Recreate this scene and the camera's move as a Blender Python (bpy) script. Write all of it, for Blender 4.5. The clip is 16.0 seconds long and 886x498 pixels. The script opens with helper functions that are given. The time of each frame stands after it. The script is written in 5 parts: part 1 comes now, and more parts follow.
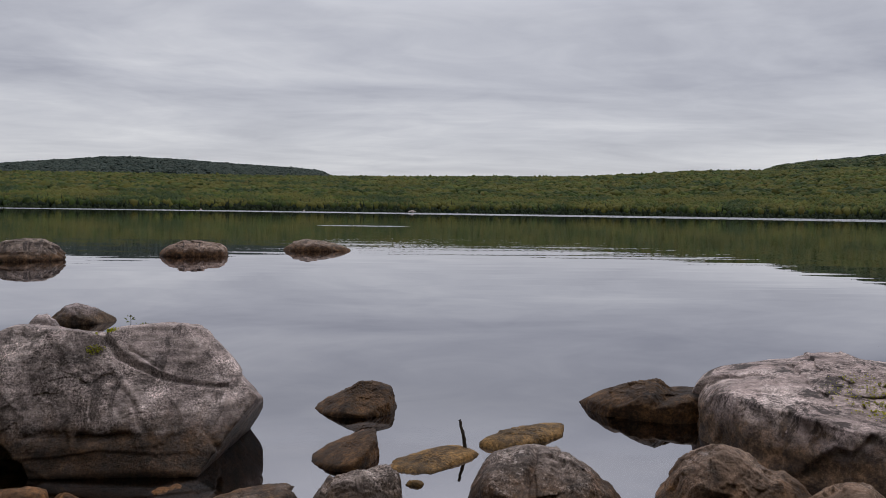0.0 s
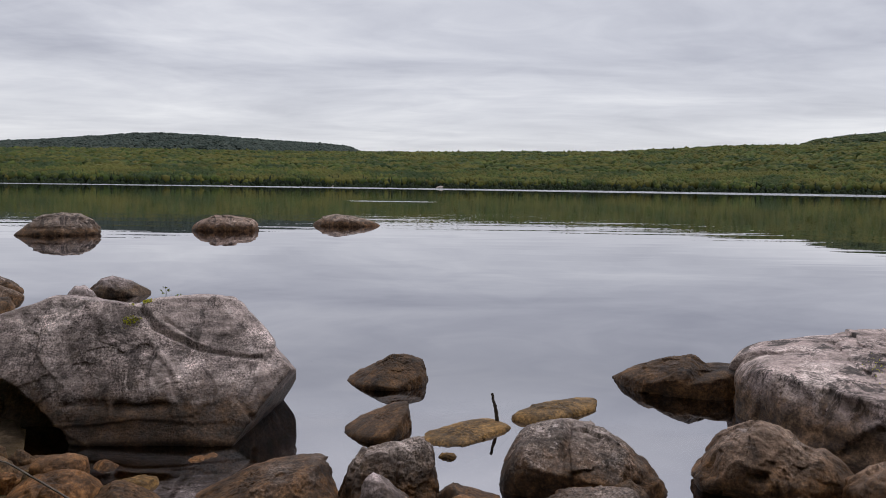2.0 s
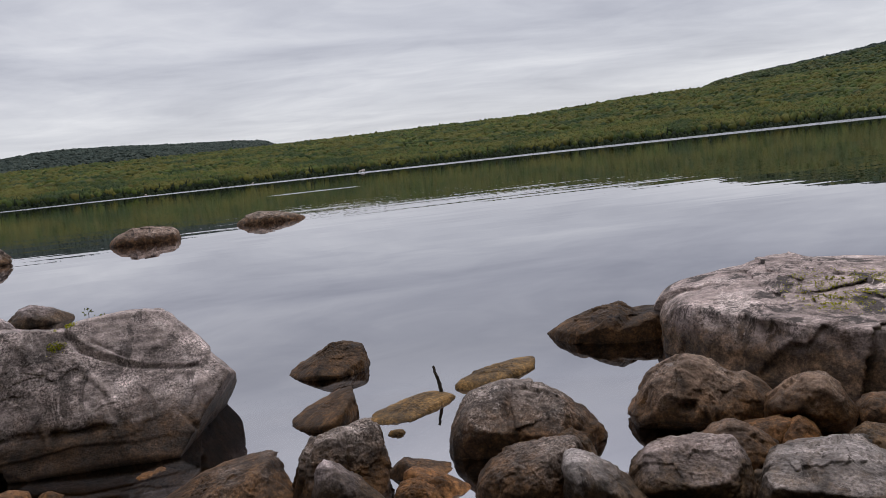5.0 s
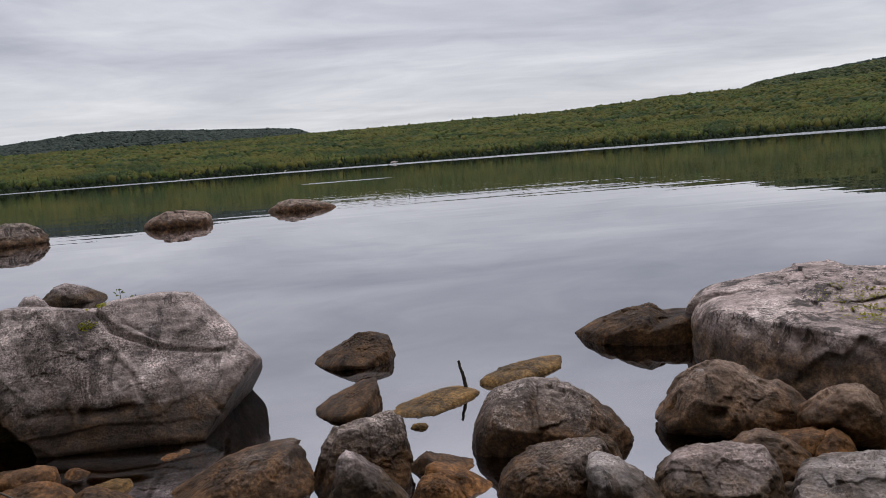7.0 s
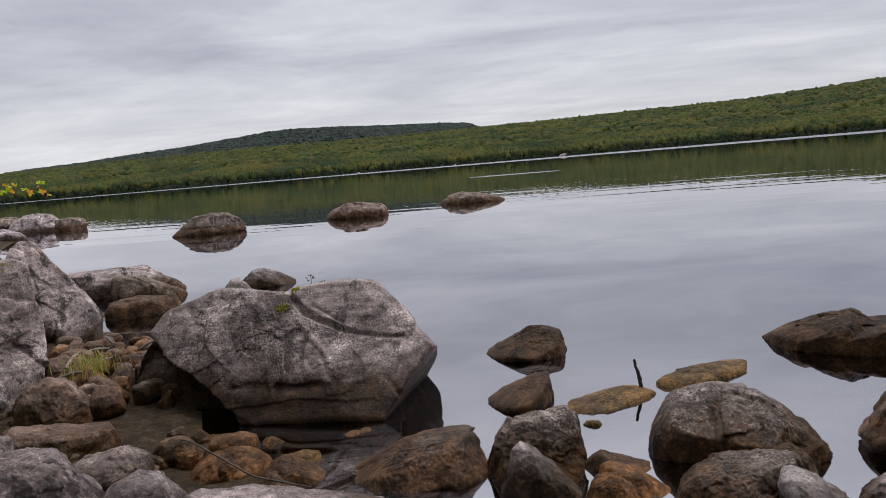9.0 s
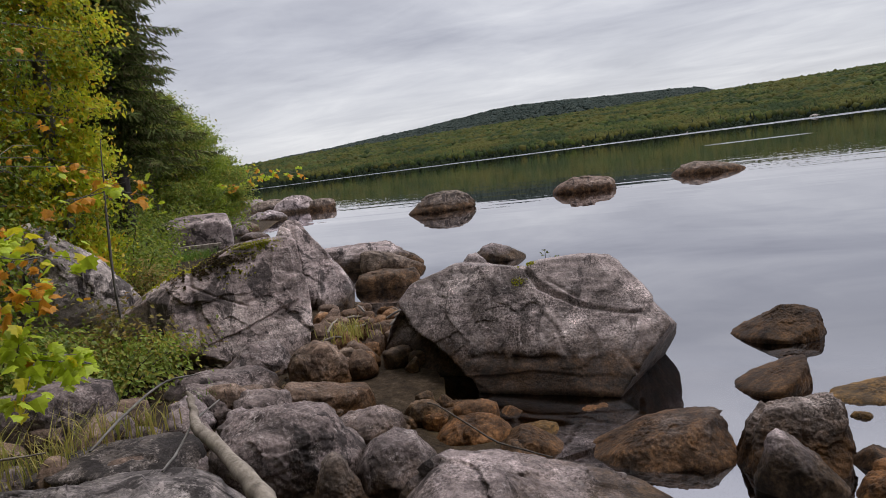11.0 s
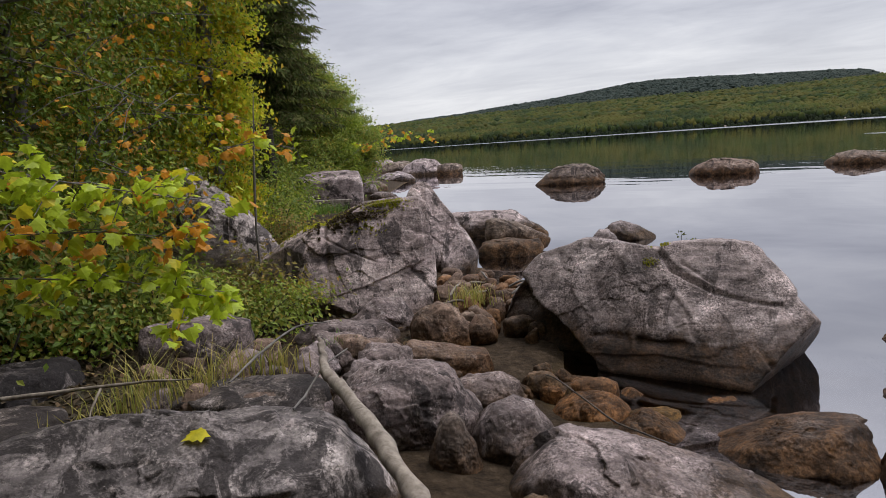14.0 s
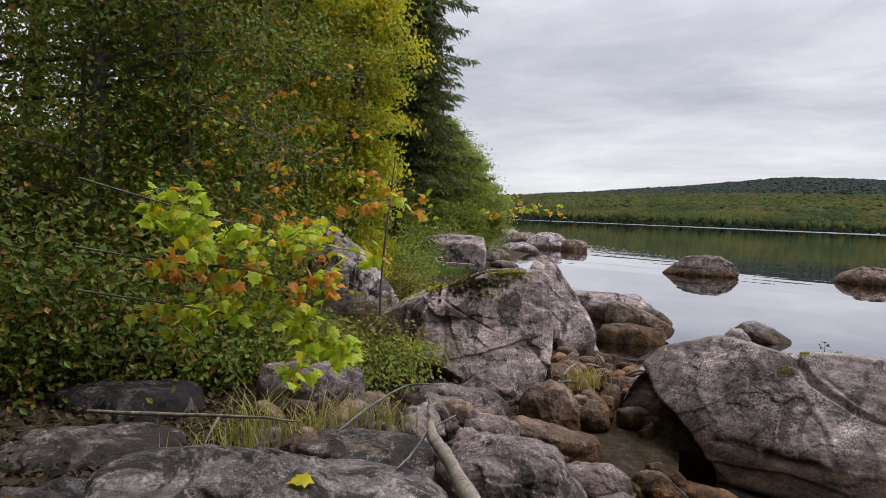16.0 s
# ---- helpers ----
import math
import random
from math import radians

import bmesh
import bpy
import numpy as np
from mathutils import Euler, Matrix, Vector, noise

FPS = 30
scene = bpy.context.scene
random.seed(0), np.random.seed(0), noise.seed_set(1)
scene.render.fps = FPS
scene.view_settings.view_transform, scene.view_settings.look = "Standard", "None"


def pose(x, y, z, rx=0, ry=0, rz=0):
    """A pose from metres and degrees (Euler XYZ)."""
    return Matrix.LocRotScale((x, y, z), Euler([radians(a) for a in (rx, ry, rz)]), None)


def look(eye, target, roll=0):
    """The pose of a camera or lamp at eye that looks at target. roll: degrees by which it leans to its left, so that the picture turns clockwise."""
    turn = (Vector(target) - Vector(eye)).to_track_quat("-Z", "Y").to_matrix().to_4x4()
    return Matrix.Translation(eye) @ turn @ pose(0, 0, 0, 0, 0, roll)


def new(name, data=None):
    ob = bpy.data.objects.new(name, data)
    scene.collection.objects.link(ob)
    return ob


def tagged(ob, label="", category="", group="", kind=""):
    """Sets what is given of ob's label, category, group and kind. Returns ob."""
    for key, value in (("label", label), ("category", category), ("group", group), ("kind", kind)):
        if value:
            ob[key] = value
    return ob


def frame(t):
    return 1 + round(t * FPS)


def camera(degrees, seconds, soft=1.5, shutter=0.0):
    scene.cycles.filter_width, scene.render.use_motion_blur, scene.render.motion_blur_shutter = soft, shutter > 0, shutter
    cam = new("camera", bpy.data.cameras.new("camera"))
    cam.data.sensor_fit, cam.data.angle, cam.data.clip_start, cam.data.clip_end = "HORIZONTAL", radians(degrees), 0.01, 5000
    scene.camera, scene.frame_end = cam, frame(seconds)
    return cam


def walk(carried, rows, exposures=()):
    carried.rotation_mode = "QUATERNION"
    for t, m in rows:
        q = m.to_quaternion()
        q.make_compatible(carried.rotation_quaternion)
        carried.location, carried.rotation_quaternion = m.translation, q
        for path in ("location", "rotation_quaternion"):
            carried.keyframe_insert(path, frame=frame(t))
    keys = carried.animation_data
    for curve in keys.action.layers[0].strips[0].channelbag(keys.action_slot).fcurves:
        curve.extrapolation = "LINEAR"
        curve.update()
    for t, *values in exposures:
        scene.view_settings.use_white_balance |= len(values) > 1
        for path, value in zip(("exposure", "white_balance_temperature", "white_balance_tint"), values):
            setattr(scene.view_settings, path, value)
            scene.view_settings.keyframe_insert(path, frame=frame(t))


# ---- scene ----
cam = camera(63.9, 16.0, soft=0.7)
PATH = [
    (0, (0.211, -0.276, 1.857), (0.31, 1.719, 1.75), 0.8),
    (0.5, (0.181, -0.261, 1.851), (0.16, 1.731, 1.677), 0.8),
    (1, (0.178, -0.253, 1.844), (0.104, 1.736, 1.641), 0.5),
    (1.5, (0.181, -0.243, 1.844), (0.114, 1.745, 1.637), -0.5),
    (2, (0.177, -0.224, 1.83), (0.198, 1.768, 1.654), 0.8),
    (2.5, (0.193, -0.237, 1.828), (0.308, 1.746, 1.59), -0.0),
    (3, (0.228, -0.274, 1.818), (0.391, 1.695, 1.509), -3.4),
    (3.5, (0.244, -0.292, 1.818), (0.454, 1.676, 1.531), -5.1),
    (4, (0.234, -0.303, 1.822), (0.458, 1.669, 1.572), -5.9),
    (6.5, (0.236, -0.266, 1.833), (0.402, 1.712, 1.593), -5.5),
    (7, (0.23, -0.254, 1.827), (0.357, 1.726, 1.572), -4.4),
    (7.5, (0.226, -0.257, 1.828), (0.266, 1.727, 1.585), -4.7),
    (8, (0.201, -0.265, 1.823), (0.109, 1.72, 1.588), -4.6),
    (8.5, (0.185, -0.274, 1.836), (-0.029, 1.7, 1.594), -4.6),
    (9, (0.166, -0.269, 1.834), (-0.172, 1.688, 1.597), -4.8),
    (9.5, (0.161, -0.296, 1.848), (-0.392, 1.614, 1.63), -6.3),
    (10, (0.138, -0.311, 1.855), (-0.601, 1.532, 1.615), -7.1),
    (12.5, (0.066, -0.317, 1.825), (-1.01, 1.356, 1.619), -6.4),
    (13, (0.056, -0.33, 1.834), (-1.101, 1.29, 1.641), -5.9),
    (13.5, (0.06, -0.344, 1.832), (-1.188, 1.205, 1.63), -5.6),
    (14, (0.035, -0.337, 1.837), (-1.183, 1.223, 1.544), -3.9),
    (14.5, (0.025, -0.364, 1.819), (-1.216, 1.178, 1.53), -3.4),
    (15, (0.054, -0.334, 1.813), (-1.16, 1.22, 1.477), -4.6),
    (15.5, (0.042, -0.337, 1.814), (-1.226, 1.184, 1.533), -4.5),
    (16, (-0.011, -0.356, 1.849), (-1.481, 0.996, 1.751), 2.3),
]
walk(cam, [(t, look(eye, target, roll)) for t, eye, target, roll in PATH],
     exposures=[(0.0, -0.2), (1.0, -0.15), (1.5, -0.05), (2.0, 0.08), (2.5, 0.05), (4.0, 0.0), (10.0, 0.0), (12.5, 0.1), (15.5, 0.1), (16.0, 0.2)])

from mathutils.bvhtree import BVHTree

# ---- world and light ----
world = bpy.data.worlds.new("overcast_sky")
scene.world = world
world.use_nodes = True
wt = world.node_tree
wt.nodes.clear()


class Nodes:
    """A short hand for building node trees."""

    def __init__(self, tree):
        self.tree = tree

    def add(self, kind, **settings):
        node = self.tree.nodes.new(kind)
        for key, value in settings.items():
            if key in node.inputs:
                self.feed(node.inputs[key], value)
            else:
                setattr(node, key, value)
        return node

    def feed(self, socket, value):
        if isinstance(value, bpy.types.NodeSocket):
            self.tree.links.new(value, socket)
        else:
            socket.default_value = value

    def math(self, op, a, b=0.0, c=0.0, clamp=False):
        node = self.tree.nodes.new("ShaderNodeMath")
        node.operation, node.use_clamp = op, clamp
        for socket, value in zip(node.inputs, (a, b, c)):
            self.feed(socket, value)
        return node.outputs[0]

    def mix(self, fac, a, b, blend="MIX"):
        node = self.tree.nodes.new("ShaderNodeMix")
        node.data_type, node.blend_type = "RGBA", blend
        self.feed(node.inputs[0], fac)
        for socket, value in ((node.inputs[6], a), (node.inputs[7], b)):
            self.feed(socket, (*value, 1.0) if isinstance(value, tuple) and len(value) == 3 else value)
        return node.outputs[2]

    def noise(self, vector, scale, detail=4.0, rough=0.55, distort=0.0):
        node = self.add("ShaderNodeTexNoise", Scale=scale, Detail=detail, Roughness=rough, Distortion=distort)
        self.feed(node.inputs["Vector"], vector)
        return node.outputs[0]

    def ramp(self, fac, *stops):
        node = self.tree.nodes.new("ShaderNodeValToRGB")
        while len(node.color_ramp.elements) < len(stops):
            node.color_ramp.elements.new(0.5)
        for el, (place, colour) in zip(node.color_ramp.elements, stops):
            el.position = place
            el.color = (*colour, 1.0) if isinstance(colour, tuple) else (colour, colour, colour, 1.0)
        self.feed(node.inputs[0], fac)
        return node.outputs[0]

    def scaled(self, vector, x, y, z):
        node = self.tree.nodes.new("ShaderNodeMapping")
        node.inputs["Scale"].default_value = (x, y, z)
        self.feed(node.inputs["Vector"], vector)
        return node.outputs[0]


SUN_EL, SUN_AZ = radians(68), radians(40)
n = Nodes(wt)
sky_way = n.add("ShaderNodeTexCoord").outputs["Generated"]
split = n.add("ShaderNodeSeparateXYZ", Vector=sky_way)
lift = n.math("ADD", n.math("MAXIMUM", split.outputs[2], 0.0), 0.09)
flat = n.add("ShaderNodeCombineXYZ", X=n.math("DIVIDE", split.outputs[0], lift), Y=n.math("DIVIDE", split.outputs[1], lift), Z=0.0).outputs[0]
banks = n.noise(n.scaled(flat, 0.50, 0.75, 1.0), 0.8, 6.0, 0.55, 0.6)
wisps = n.noise(n.scaled(flat, 0.9, 1.3, 1.0), 2.0, 6.0, 0.58, 0.9)
cover = n.math("ADD", n.math("MULTIPLY", banks, 0.80), n.math("MULTIPLY", wisps, 0.20))
clouds = n.ramp(cover, (0.36, (0.43, 0.44, 0.51)), (0.50, (0.58, 0.59, 0.655)), (0.66, (0.78, 0.785, 0.83)))
glow = n.math("MULTIPLY", n.ramp(split.outputs[2], (0.03, 1.0), (0.17, 0.0)), 0.42)
clouds = n.mix(glow, clouds, (0.84, 0.84, 0.85))
above = n.ramp(split.outputs[2], (0.26, 0.37), (0.65, 1.0))
clouds = n.mix(1.0, clouds, n.mix(1.0, above, (2.7, 2.7, 2.7), "MULTIPLY"), "MULTIPLY")
nishita = n.add("ShaderNodeTexSky", sky_type="NISHITA", sun_disc=False, sun_elevation=SUN_EL, sun_rotation=SUN_AZ)
blue = n.mix(1.0, nishita.outputs[0], (0.1, 0.1, 0.1), "MULTIPLY")
dome = n.mix(0.93, blue, clouds)
shine = n.add("ShaderNodeBackground", Color=dome, Strength=1.0)
wt.links.new(shine.outputs[0], n.add("ShaderNodeOutputWorld").inputs[0])

sun_data = bpy.data.lights.new("sun", "SUN")
sun_data.energy, sun_data.angle, sun_data.color = 2.0, radians(28), (1.0, 0.97, 0.94)
sun = new("sun", sun_data)
sun.matrix_world = look((0, 0, 0), (-math.sin(SUN_AZ) * math.cos(SUN_EL), -math.cos(SUN_AZ) * math.cos(SUN_EL), -math.sin(SUN_EL)))


# ---- materials ----
def material(name):
    m = bpy.data.materials.new(name)
    m.use_nodes = True
    m.node_tree.nodes.clear()
    return m, Nodes(m.node_tree)


def finish(m, nn, colour, rough=0.8, bump=None, strength=0.3, distance=0.02, **more):
    bsdf = nn.add("ShaderNodeBsdfPrincipled")
    nn.feed(bsdf.inputs["Base Color"], (*colour, 1.0) if isinstance(colour, tuple) else colour)
    nn.feed(bsdf.inputs["Roughness"], rough)
    for key, value in more.items():
        nn.feed(bsdf.inputs[key.replace("_", " ")], value)
    if bump is not None:
        b = nn.add("ShaderNodeBump", Height=bump, Strength=strength, Distance=distance)
        nn.tree.links.new(b.outputs[0], bsdf.inputs["Normal"])
    out = nn.add("ShaderNodeOutputMaterial")
    nn.tree.links.new(bsdf.outputs[0], out.inputs[0])
    return m


def granite(name, dark, mid, light, stain_shade=(0.06, 0.04, 0.022), band=0.2, lichen=0.4, black=0.7, sooty=0.54, speckle=0.6):
    """Weathered granite: crystals, pale lichen, black weathering and a brown high-water band, darkened to stand for
    shade.
    """
    m, nn = material(name)
    where = nn.add("ShaderNodeTexCoord").outputs["Object"]
    world_at = nn.add("ShaderNodeNewGeometry").outputs["Position"]
    height = nn.add("ShaderNodeSeparateXYZ", Vector=world_at).outputs[2]
    each = nn.add("ShaderNodeObjectInfo").outputs["Random"]
    broad = nn.noise(where, 1.7, 7.0, 0.62, 0.5)
    col = nn.ramp(broad, (0.36, dark), (0.46, mid), (0.54, mid), (0.63, light))
    grain = nn.noise(where, 72.0, 2.5, 0.6)
    coarse = nn.noise(where, 13.0, 8.0, 0.72)
    patchy = nn.ramp(nn.noise(where, 3.4, 5.0, 0.6), (0.40, 0.2), (0.58, 1.0))
    col = nn.mix(nn.math("MULTIPLY", patchy, speckle), col, nn.mix(1.0, col, nn.ramp(grain, (0.39, 0.34), (0.5, 0.97), (0.62, 1.9)), "MULTIPLY"))
    col = nn.mix(0.9, col, nn.ramp(coarse, (0.36, 0.42), (0.47, 0.92), (0.54, 1.04), (0.64, 1.5)), "MULTIPLY")
    lean = nn.add("ShaderNodeMapping")
    lean.inputs["Rotation"].default_value = (0.3, 0.6, 0.2)
    lean.inputs["Scale"].default_value = (1.0, 1.6, 7.0)
    nn.feed(lean.inputs["Vector"], where)
    strata = nn.noise(lean.outputs[0], 2.6, 6.0, 0.65, 0.6)
    col = nn.mix(0.85, col, nn.ramp(strata, (0.37, 0.55), (0.5, 1.0), (0.63, 1.4)), "MULTIPLY")
    blots = nn.noise(where, 8.0, 8.0, 0.75)
    col = nn.mix(nn.ramp(blots, (0.585, 0.0), (0.62, lichen)), col, (0.42, 0.395, 0.385))
    flecks = nn.noise(where, 44.0, 4.0, 0.72)
    col = nn.mix(nn.math("MULTIPLY", nn.math("MULTIPLY", nn.ramp(flecks, (0.58, 0.0), (0.61, 1.0)), patchy), lichen * 0.9), col, (0.46, 0.44, 0.425))
    col = nn.mix(nn.math("MULTIPLY", nn.math("MULTIPLY", nn.ramp(flecks, (0.38, 1.0), (0.42, 0.0)), patchy), 0.75), col, (0.025, 0.021, 0.020))
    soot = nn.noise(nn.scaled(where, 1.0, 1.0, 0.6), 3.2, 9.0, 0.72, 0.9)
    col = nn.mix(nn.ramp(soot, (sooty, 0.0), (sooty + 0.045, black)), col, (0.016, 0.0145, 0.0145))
    # Low band: water stain, plus the shade of lower sides put into its colour.
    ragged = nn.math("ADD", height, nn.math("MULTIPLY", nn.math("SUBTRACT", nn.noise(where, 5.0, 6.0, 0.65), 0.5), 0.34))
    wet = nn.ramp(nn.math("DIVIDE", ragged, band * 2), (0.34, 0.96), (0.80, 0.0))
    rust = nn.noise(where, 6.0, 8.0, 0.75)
    brown = nn.ramp(rust, (0.36, (stain_shade[0] * 0.14, stain_shade[1] * 0.14, stain_shade[2] * 0.16)), (0.48, (stain_shade[0] * 0.55, stain_shade[1] * 0.54, stain_shade[2] * 0.52)), (0.62, (stain_shade[0] * 1.55, stain_shade[1] * 1.52, stain_shade[2] * 1.5)))
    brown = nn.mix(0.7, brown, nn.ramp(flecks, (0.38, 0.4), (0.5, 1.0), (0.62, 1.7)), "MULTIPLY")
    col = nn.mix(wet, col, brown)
    col = nn.mix(1.0, col, nn.ramp(each, (0.0, (0.90, 0.84, 0.86)), (1.0, (1.22, 1.09, 1.04))), "MULTIPLY")
    rough = nn.math("SUBTRACT", 0.82, nn.math("MULTIPLY", wet, 0.18))
    relief = nn.math("ADD", nn.math("MULTIPLY", coarse, 0.5), nn.math("MULTIPLY", nn.noise(where, 38.0, 5.0, 0.68), 0.35))
    relief = nn.math("ADD", relief, nn.math("MULTIPLY", strata, 0.25))
    relief = nn.math("ADD", relief, nn.math("MULTIPLY", grain, 0.12))
    return finish(m, nn, col, rough, relief, 0.6, 0.035, Specular_IOR_Level=0.16)


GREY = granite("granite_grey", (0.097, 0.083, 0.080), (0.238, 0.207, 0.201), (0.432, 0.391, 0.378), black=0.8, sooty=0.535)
TIDED = granite("granite_tide_marked", (0.097, 0.082, 0.080), (0.211, 0.184, 0.180), (0.353, 0.321, 0.315), stain_shade=(0.090, 0.060, 0.036), band=0.27, black=0.85, sooty=0.52)
# Its band is near black: shade under the boulder, painted with the stain.
SPLIT = granite("granite_split", (0.084, 0.073, 0.069), (0.222, 0.196, 0.188), (0.451, 0.409, 0.396), black=0.62, sooty=0.54, stain_shade=(0.036, 0.021, 0.010), band=0.33, speckle=0.75)
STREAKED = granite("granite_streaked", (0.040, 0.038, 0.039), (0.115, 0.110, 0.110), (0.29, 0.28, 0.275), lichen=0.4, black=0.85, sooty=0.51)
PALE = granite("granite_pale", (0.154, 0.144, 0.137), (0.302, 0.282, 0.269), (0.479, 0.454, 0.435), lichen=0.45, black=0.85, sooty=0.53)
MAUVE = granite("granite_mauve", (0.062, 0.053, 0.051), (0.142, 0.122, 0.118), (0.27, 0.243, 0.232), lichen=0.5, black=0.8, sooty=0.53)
DARK = granite("granite_dark", (0.055, 0.044, 0.035), (0.125, 0.104, 0.086), (0.27, 0.24, 0.21), lichen=0.3, black=0.7, band=0.26, stain_shade=(0.066, 0.039, 0.018), sooty=0.51)
TAN = granite("granite_tan", (0.115, 0.085, 0.062), (0.25, 0.198, 0.152), (0.43, 0.37, 0.305), stain_shade=(0.078, 0.049, 0.023), band=0.24)
RUST = granite("rock_rusty", (0.07, 0.041, 0.022), (0.18, 0.108, 0.057), (0.30, 0.20, 0.12), stain_shade=(0.125, 0.064, 0.024), lichen=0.1, black=0.65)
GOLD = granite("rock_sunken", (0.034, 0.020, 0.007), (0.105, 0.066, 0.022), (0.17, 0.112, 0.042), stain_shade=(0.110, 0.068, 0.022), lichen=0.0, black=0.6)
BROWN = granite("granite_brown", (0.060, 0.045, 0.034), (0.145, 0.108, 0.082), (0.28, 0.225, 0.18), stain_shade=(0.078, 0.043, 0.018), band=0.22, lichen=0.25, black=0.7, sooty=0.54)
SPECK = granite("granite_speckled", (0.050, 0.043, 0.039), (0.125, 0.110, 0.101), (0.30, 0.275, 0.26), stain_shade=(0.066, 0.037, 0.016), band=0.21, lichen=0.6, black=0.75, sooty=0.53, speckle=1.0)
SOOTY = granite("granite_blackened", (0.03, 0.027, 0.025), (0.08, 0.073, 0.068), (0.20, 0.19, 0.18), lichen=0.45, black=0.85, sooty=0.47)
WET = granite("granite_wet", (0.016, 0.010, 0.006), (0.045, 0.028, 0.015), (0.10, 0.066, 0.038), stain_shade=(0.064, 0.034, 0.012), band=0.15, lichen=0.1, black=0.85, sooty=0.50)


def leaf_stuff(name, *colours, rough=0.5, through_light=0.45, patch=1.3, swing=0.45, sheen=0.3, turning=None):
    """Leaves of several colours, one of them for each leaf."""
    m, nn = material(name)
    rand = nn.add("ShaderNodeNewGeometry").outputs["Random Per Island"]
    stops = [((k + 0.5) / len(colours), c) for k, c in enumerate(colours)]
    col = nn.ramp(rand, *stops)
    where = nn.add("ShaderNodeTexCoord").outputs["Object"]
    col = nn.mix(0.8, col, nn.ramp(nn.noise(where, patch, 3.0), (0.3, 1 - swing), (0.7, 1 + swing)), "MULTIPLY")
    if turning:
        stands = nn.noise(nn.scaled(where, 1.0, 1.0, 2.0), 0.022, 4.0, 0.6)
        col = nn.mix(nn.ramp(stands, (0.50, 0.0), (0.62, 0.62)), col, turning)
        col = nn.mix(nn.ramp(stands, (0.38, 0.85), (0.46, 0.0)), col, (0.014, 0.024, 0.009))
    bsdf = nn.add("ShaderNodeBsdfPrincipled", Roughness=rough)
    bsdf.inputs["Specular IOR Level"].default_value = sheen
    nn.feed(bsdf.inputs["Base Color"], col)
    glowing = nn.add("ShaderNodeBsdfTranslucent")
    nn.feed(glowing.inputs["Color"], col)
    both = nn.add("ShaderNodeMixShader")
    nn.feed(both.inputs[0], through_light)
    nn.tree.links.new(bsdf.outputs[0], both.inputs[1])
    nn.tree.links.new(glowing.outputs[0], both.inputs[2])
    nn.tree.links.new(both.outputs[0], nn.add("ShaderNodeOutputMaterial").inputs[0])
    return m


def bark(name, a, b, scale=12.0):
    m, nn = material(name)
    where = nn.add("ShaderNodeTexCoord").outputs["Object"]
    streak = nn.noise(nn.scaled(where, 1.0, 1.0, 0.25), scale, 5.0, 0.65)
    return finish(m, nn, nn.ramp(streak, (0.3, a), (0.7, b)), 0.85, streak, 0.6, 0.02)


LEAF_GREEN = leaf_stuff("leaves_green", (0.121, 0.187, 0.019), (0.203, 0.267, 0.027), (0.284, 0.324, 0.032), (0.173, 0.227, 0.027))
LEAF_DARK = leaf_stuff("leaves_dark", (0.095, 0.152, 0.018), (0.154, 0.222, 0.022), (0.238, 0.273, 0.028), (0.404, 0.222, 0.028), (0.119, 0.183, 0.022), (0.190, 0.243, 0.025))
LEAF_YELLOW = leaf_stuff("leaves_yellow", (0.389, 0.437, 0.023), (0.557, 0.523, 0.027), (0.306, 0.407, 0.027), (0.600, 0.523, 0.027), (0.362, 0.451, 0.032), (0.600, 0.378, 0.027))
LEAF_SHRUB = leaf_stuff("leaves_shrub", (0.132, 0.192, 0.027), (0.211, 0.276, 0.038), (0.264, 0.312, 0.048), (0.172, 0.228, 0.038), (0.343, 0.288, 0.048))
LEAF_BROWN = leaf_stuff("leaves_turning", (0.240, 0.180, 0.053), (0.300, 0.240, 0.060), (0.165, 0.180, 0.045), (0.360, 0.195, 0.053), (0.195, 0.225, 0.045))
LEAF_ORANGE = leaf_stuff("leaves_orange", (0.70, 0.33, 0.024), (0.72, 0.46, 0.024), (0.60, 0.24, 0.032), (0.72, 0.54, 0.032))
LEAF_LIME = leaf_stuff("leaves_lime", (0.44, 0.53, 0.030), (0.56, 0.60, 0.036), (0.38, 0.49, 0.030), (0.66, 0.60, 0.040))
NEEDLES = leaf_stuff("spruce_needles", (0.052, 0.074, 0.020), (0.078, 0.10, 0.028), (0.108, 0.12, 0.034), (0.10, 0.085, 0.04), rough=0.8, through_light=0.25, sheen=0.08)
# Darker copy of LEAF_DARK, with the shade under the trees put into the colour.
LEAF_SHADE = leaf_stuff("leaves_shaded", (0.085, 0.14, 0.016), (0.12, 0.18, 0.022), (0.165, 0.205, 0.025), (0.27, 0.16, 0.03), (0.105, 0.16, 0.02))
LITTER = leaf_stuff("leaf_litter", (0.05, 0.035, 0.02), (0.09, 0.06, 0.03), (0.035, 0.03, 0.018), (0.14, 0.085, 0.04), (0.03, 0.03, 0.014), rough=0.8, through_light=0.1)
GRASS = leaf_stuff("grass_dry", (0.40, 0.32, 0.09), (0.30, 0.30, 0.06), (0.46, 0.38, 0.12), (0.22, 0.26, 0.045))
GRASS_GREEN = leaf_stuff("grass_green", (0.08, 0.16, 0.02), (0.12, 0.20, 0.03), (0.16, 0.22, 0.04))
MOSS = leaf_stuff("moss", (0.30, 0.30, 0.02), (0.38, 0.36, 0.025), (0.18, 0.20, 0.02), rough=0.9)
BARK_GREY = bark("bark_grey", (0.06, 0.05, 0.045), (0.18, 0.165, 0.15))
BARK_DARK = bark("bark_dark", (0.025, 0.02, 0.017), (0.08, 0.065, 0.05))
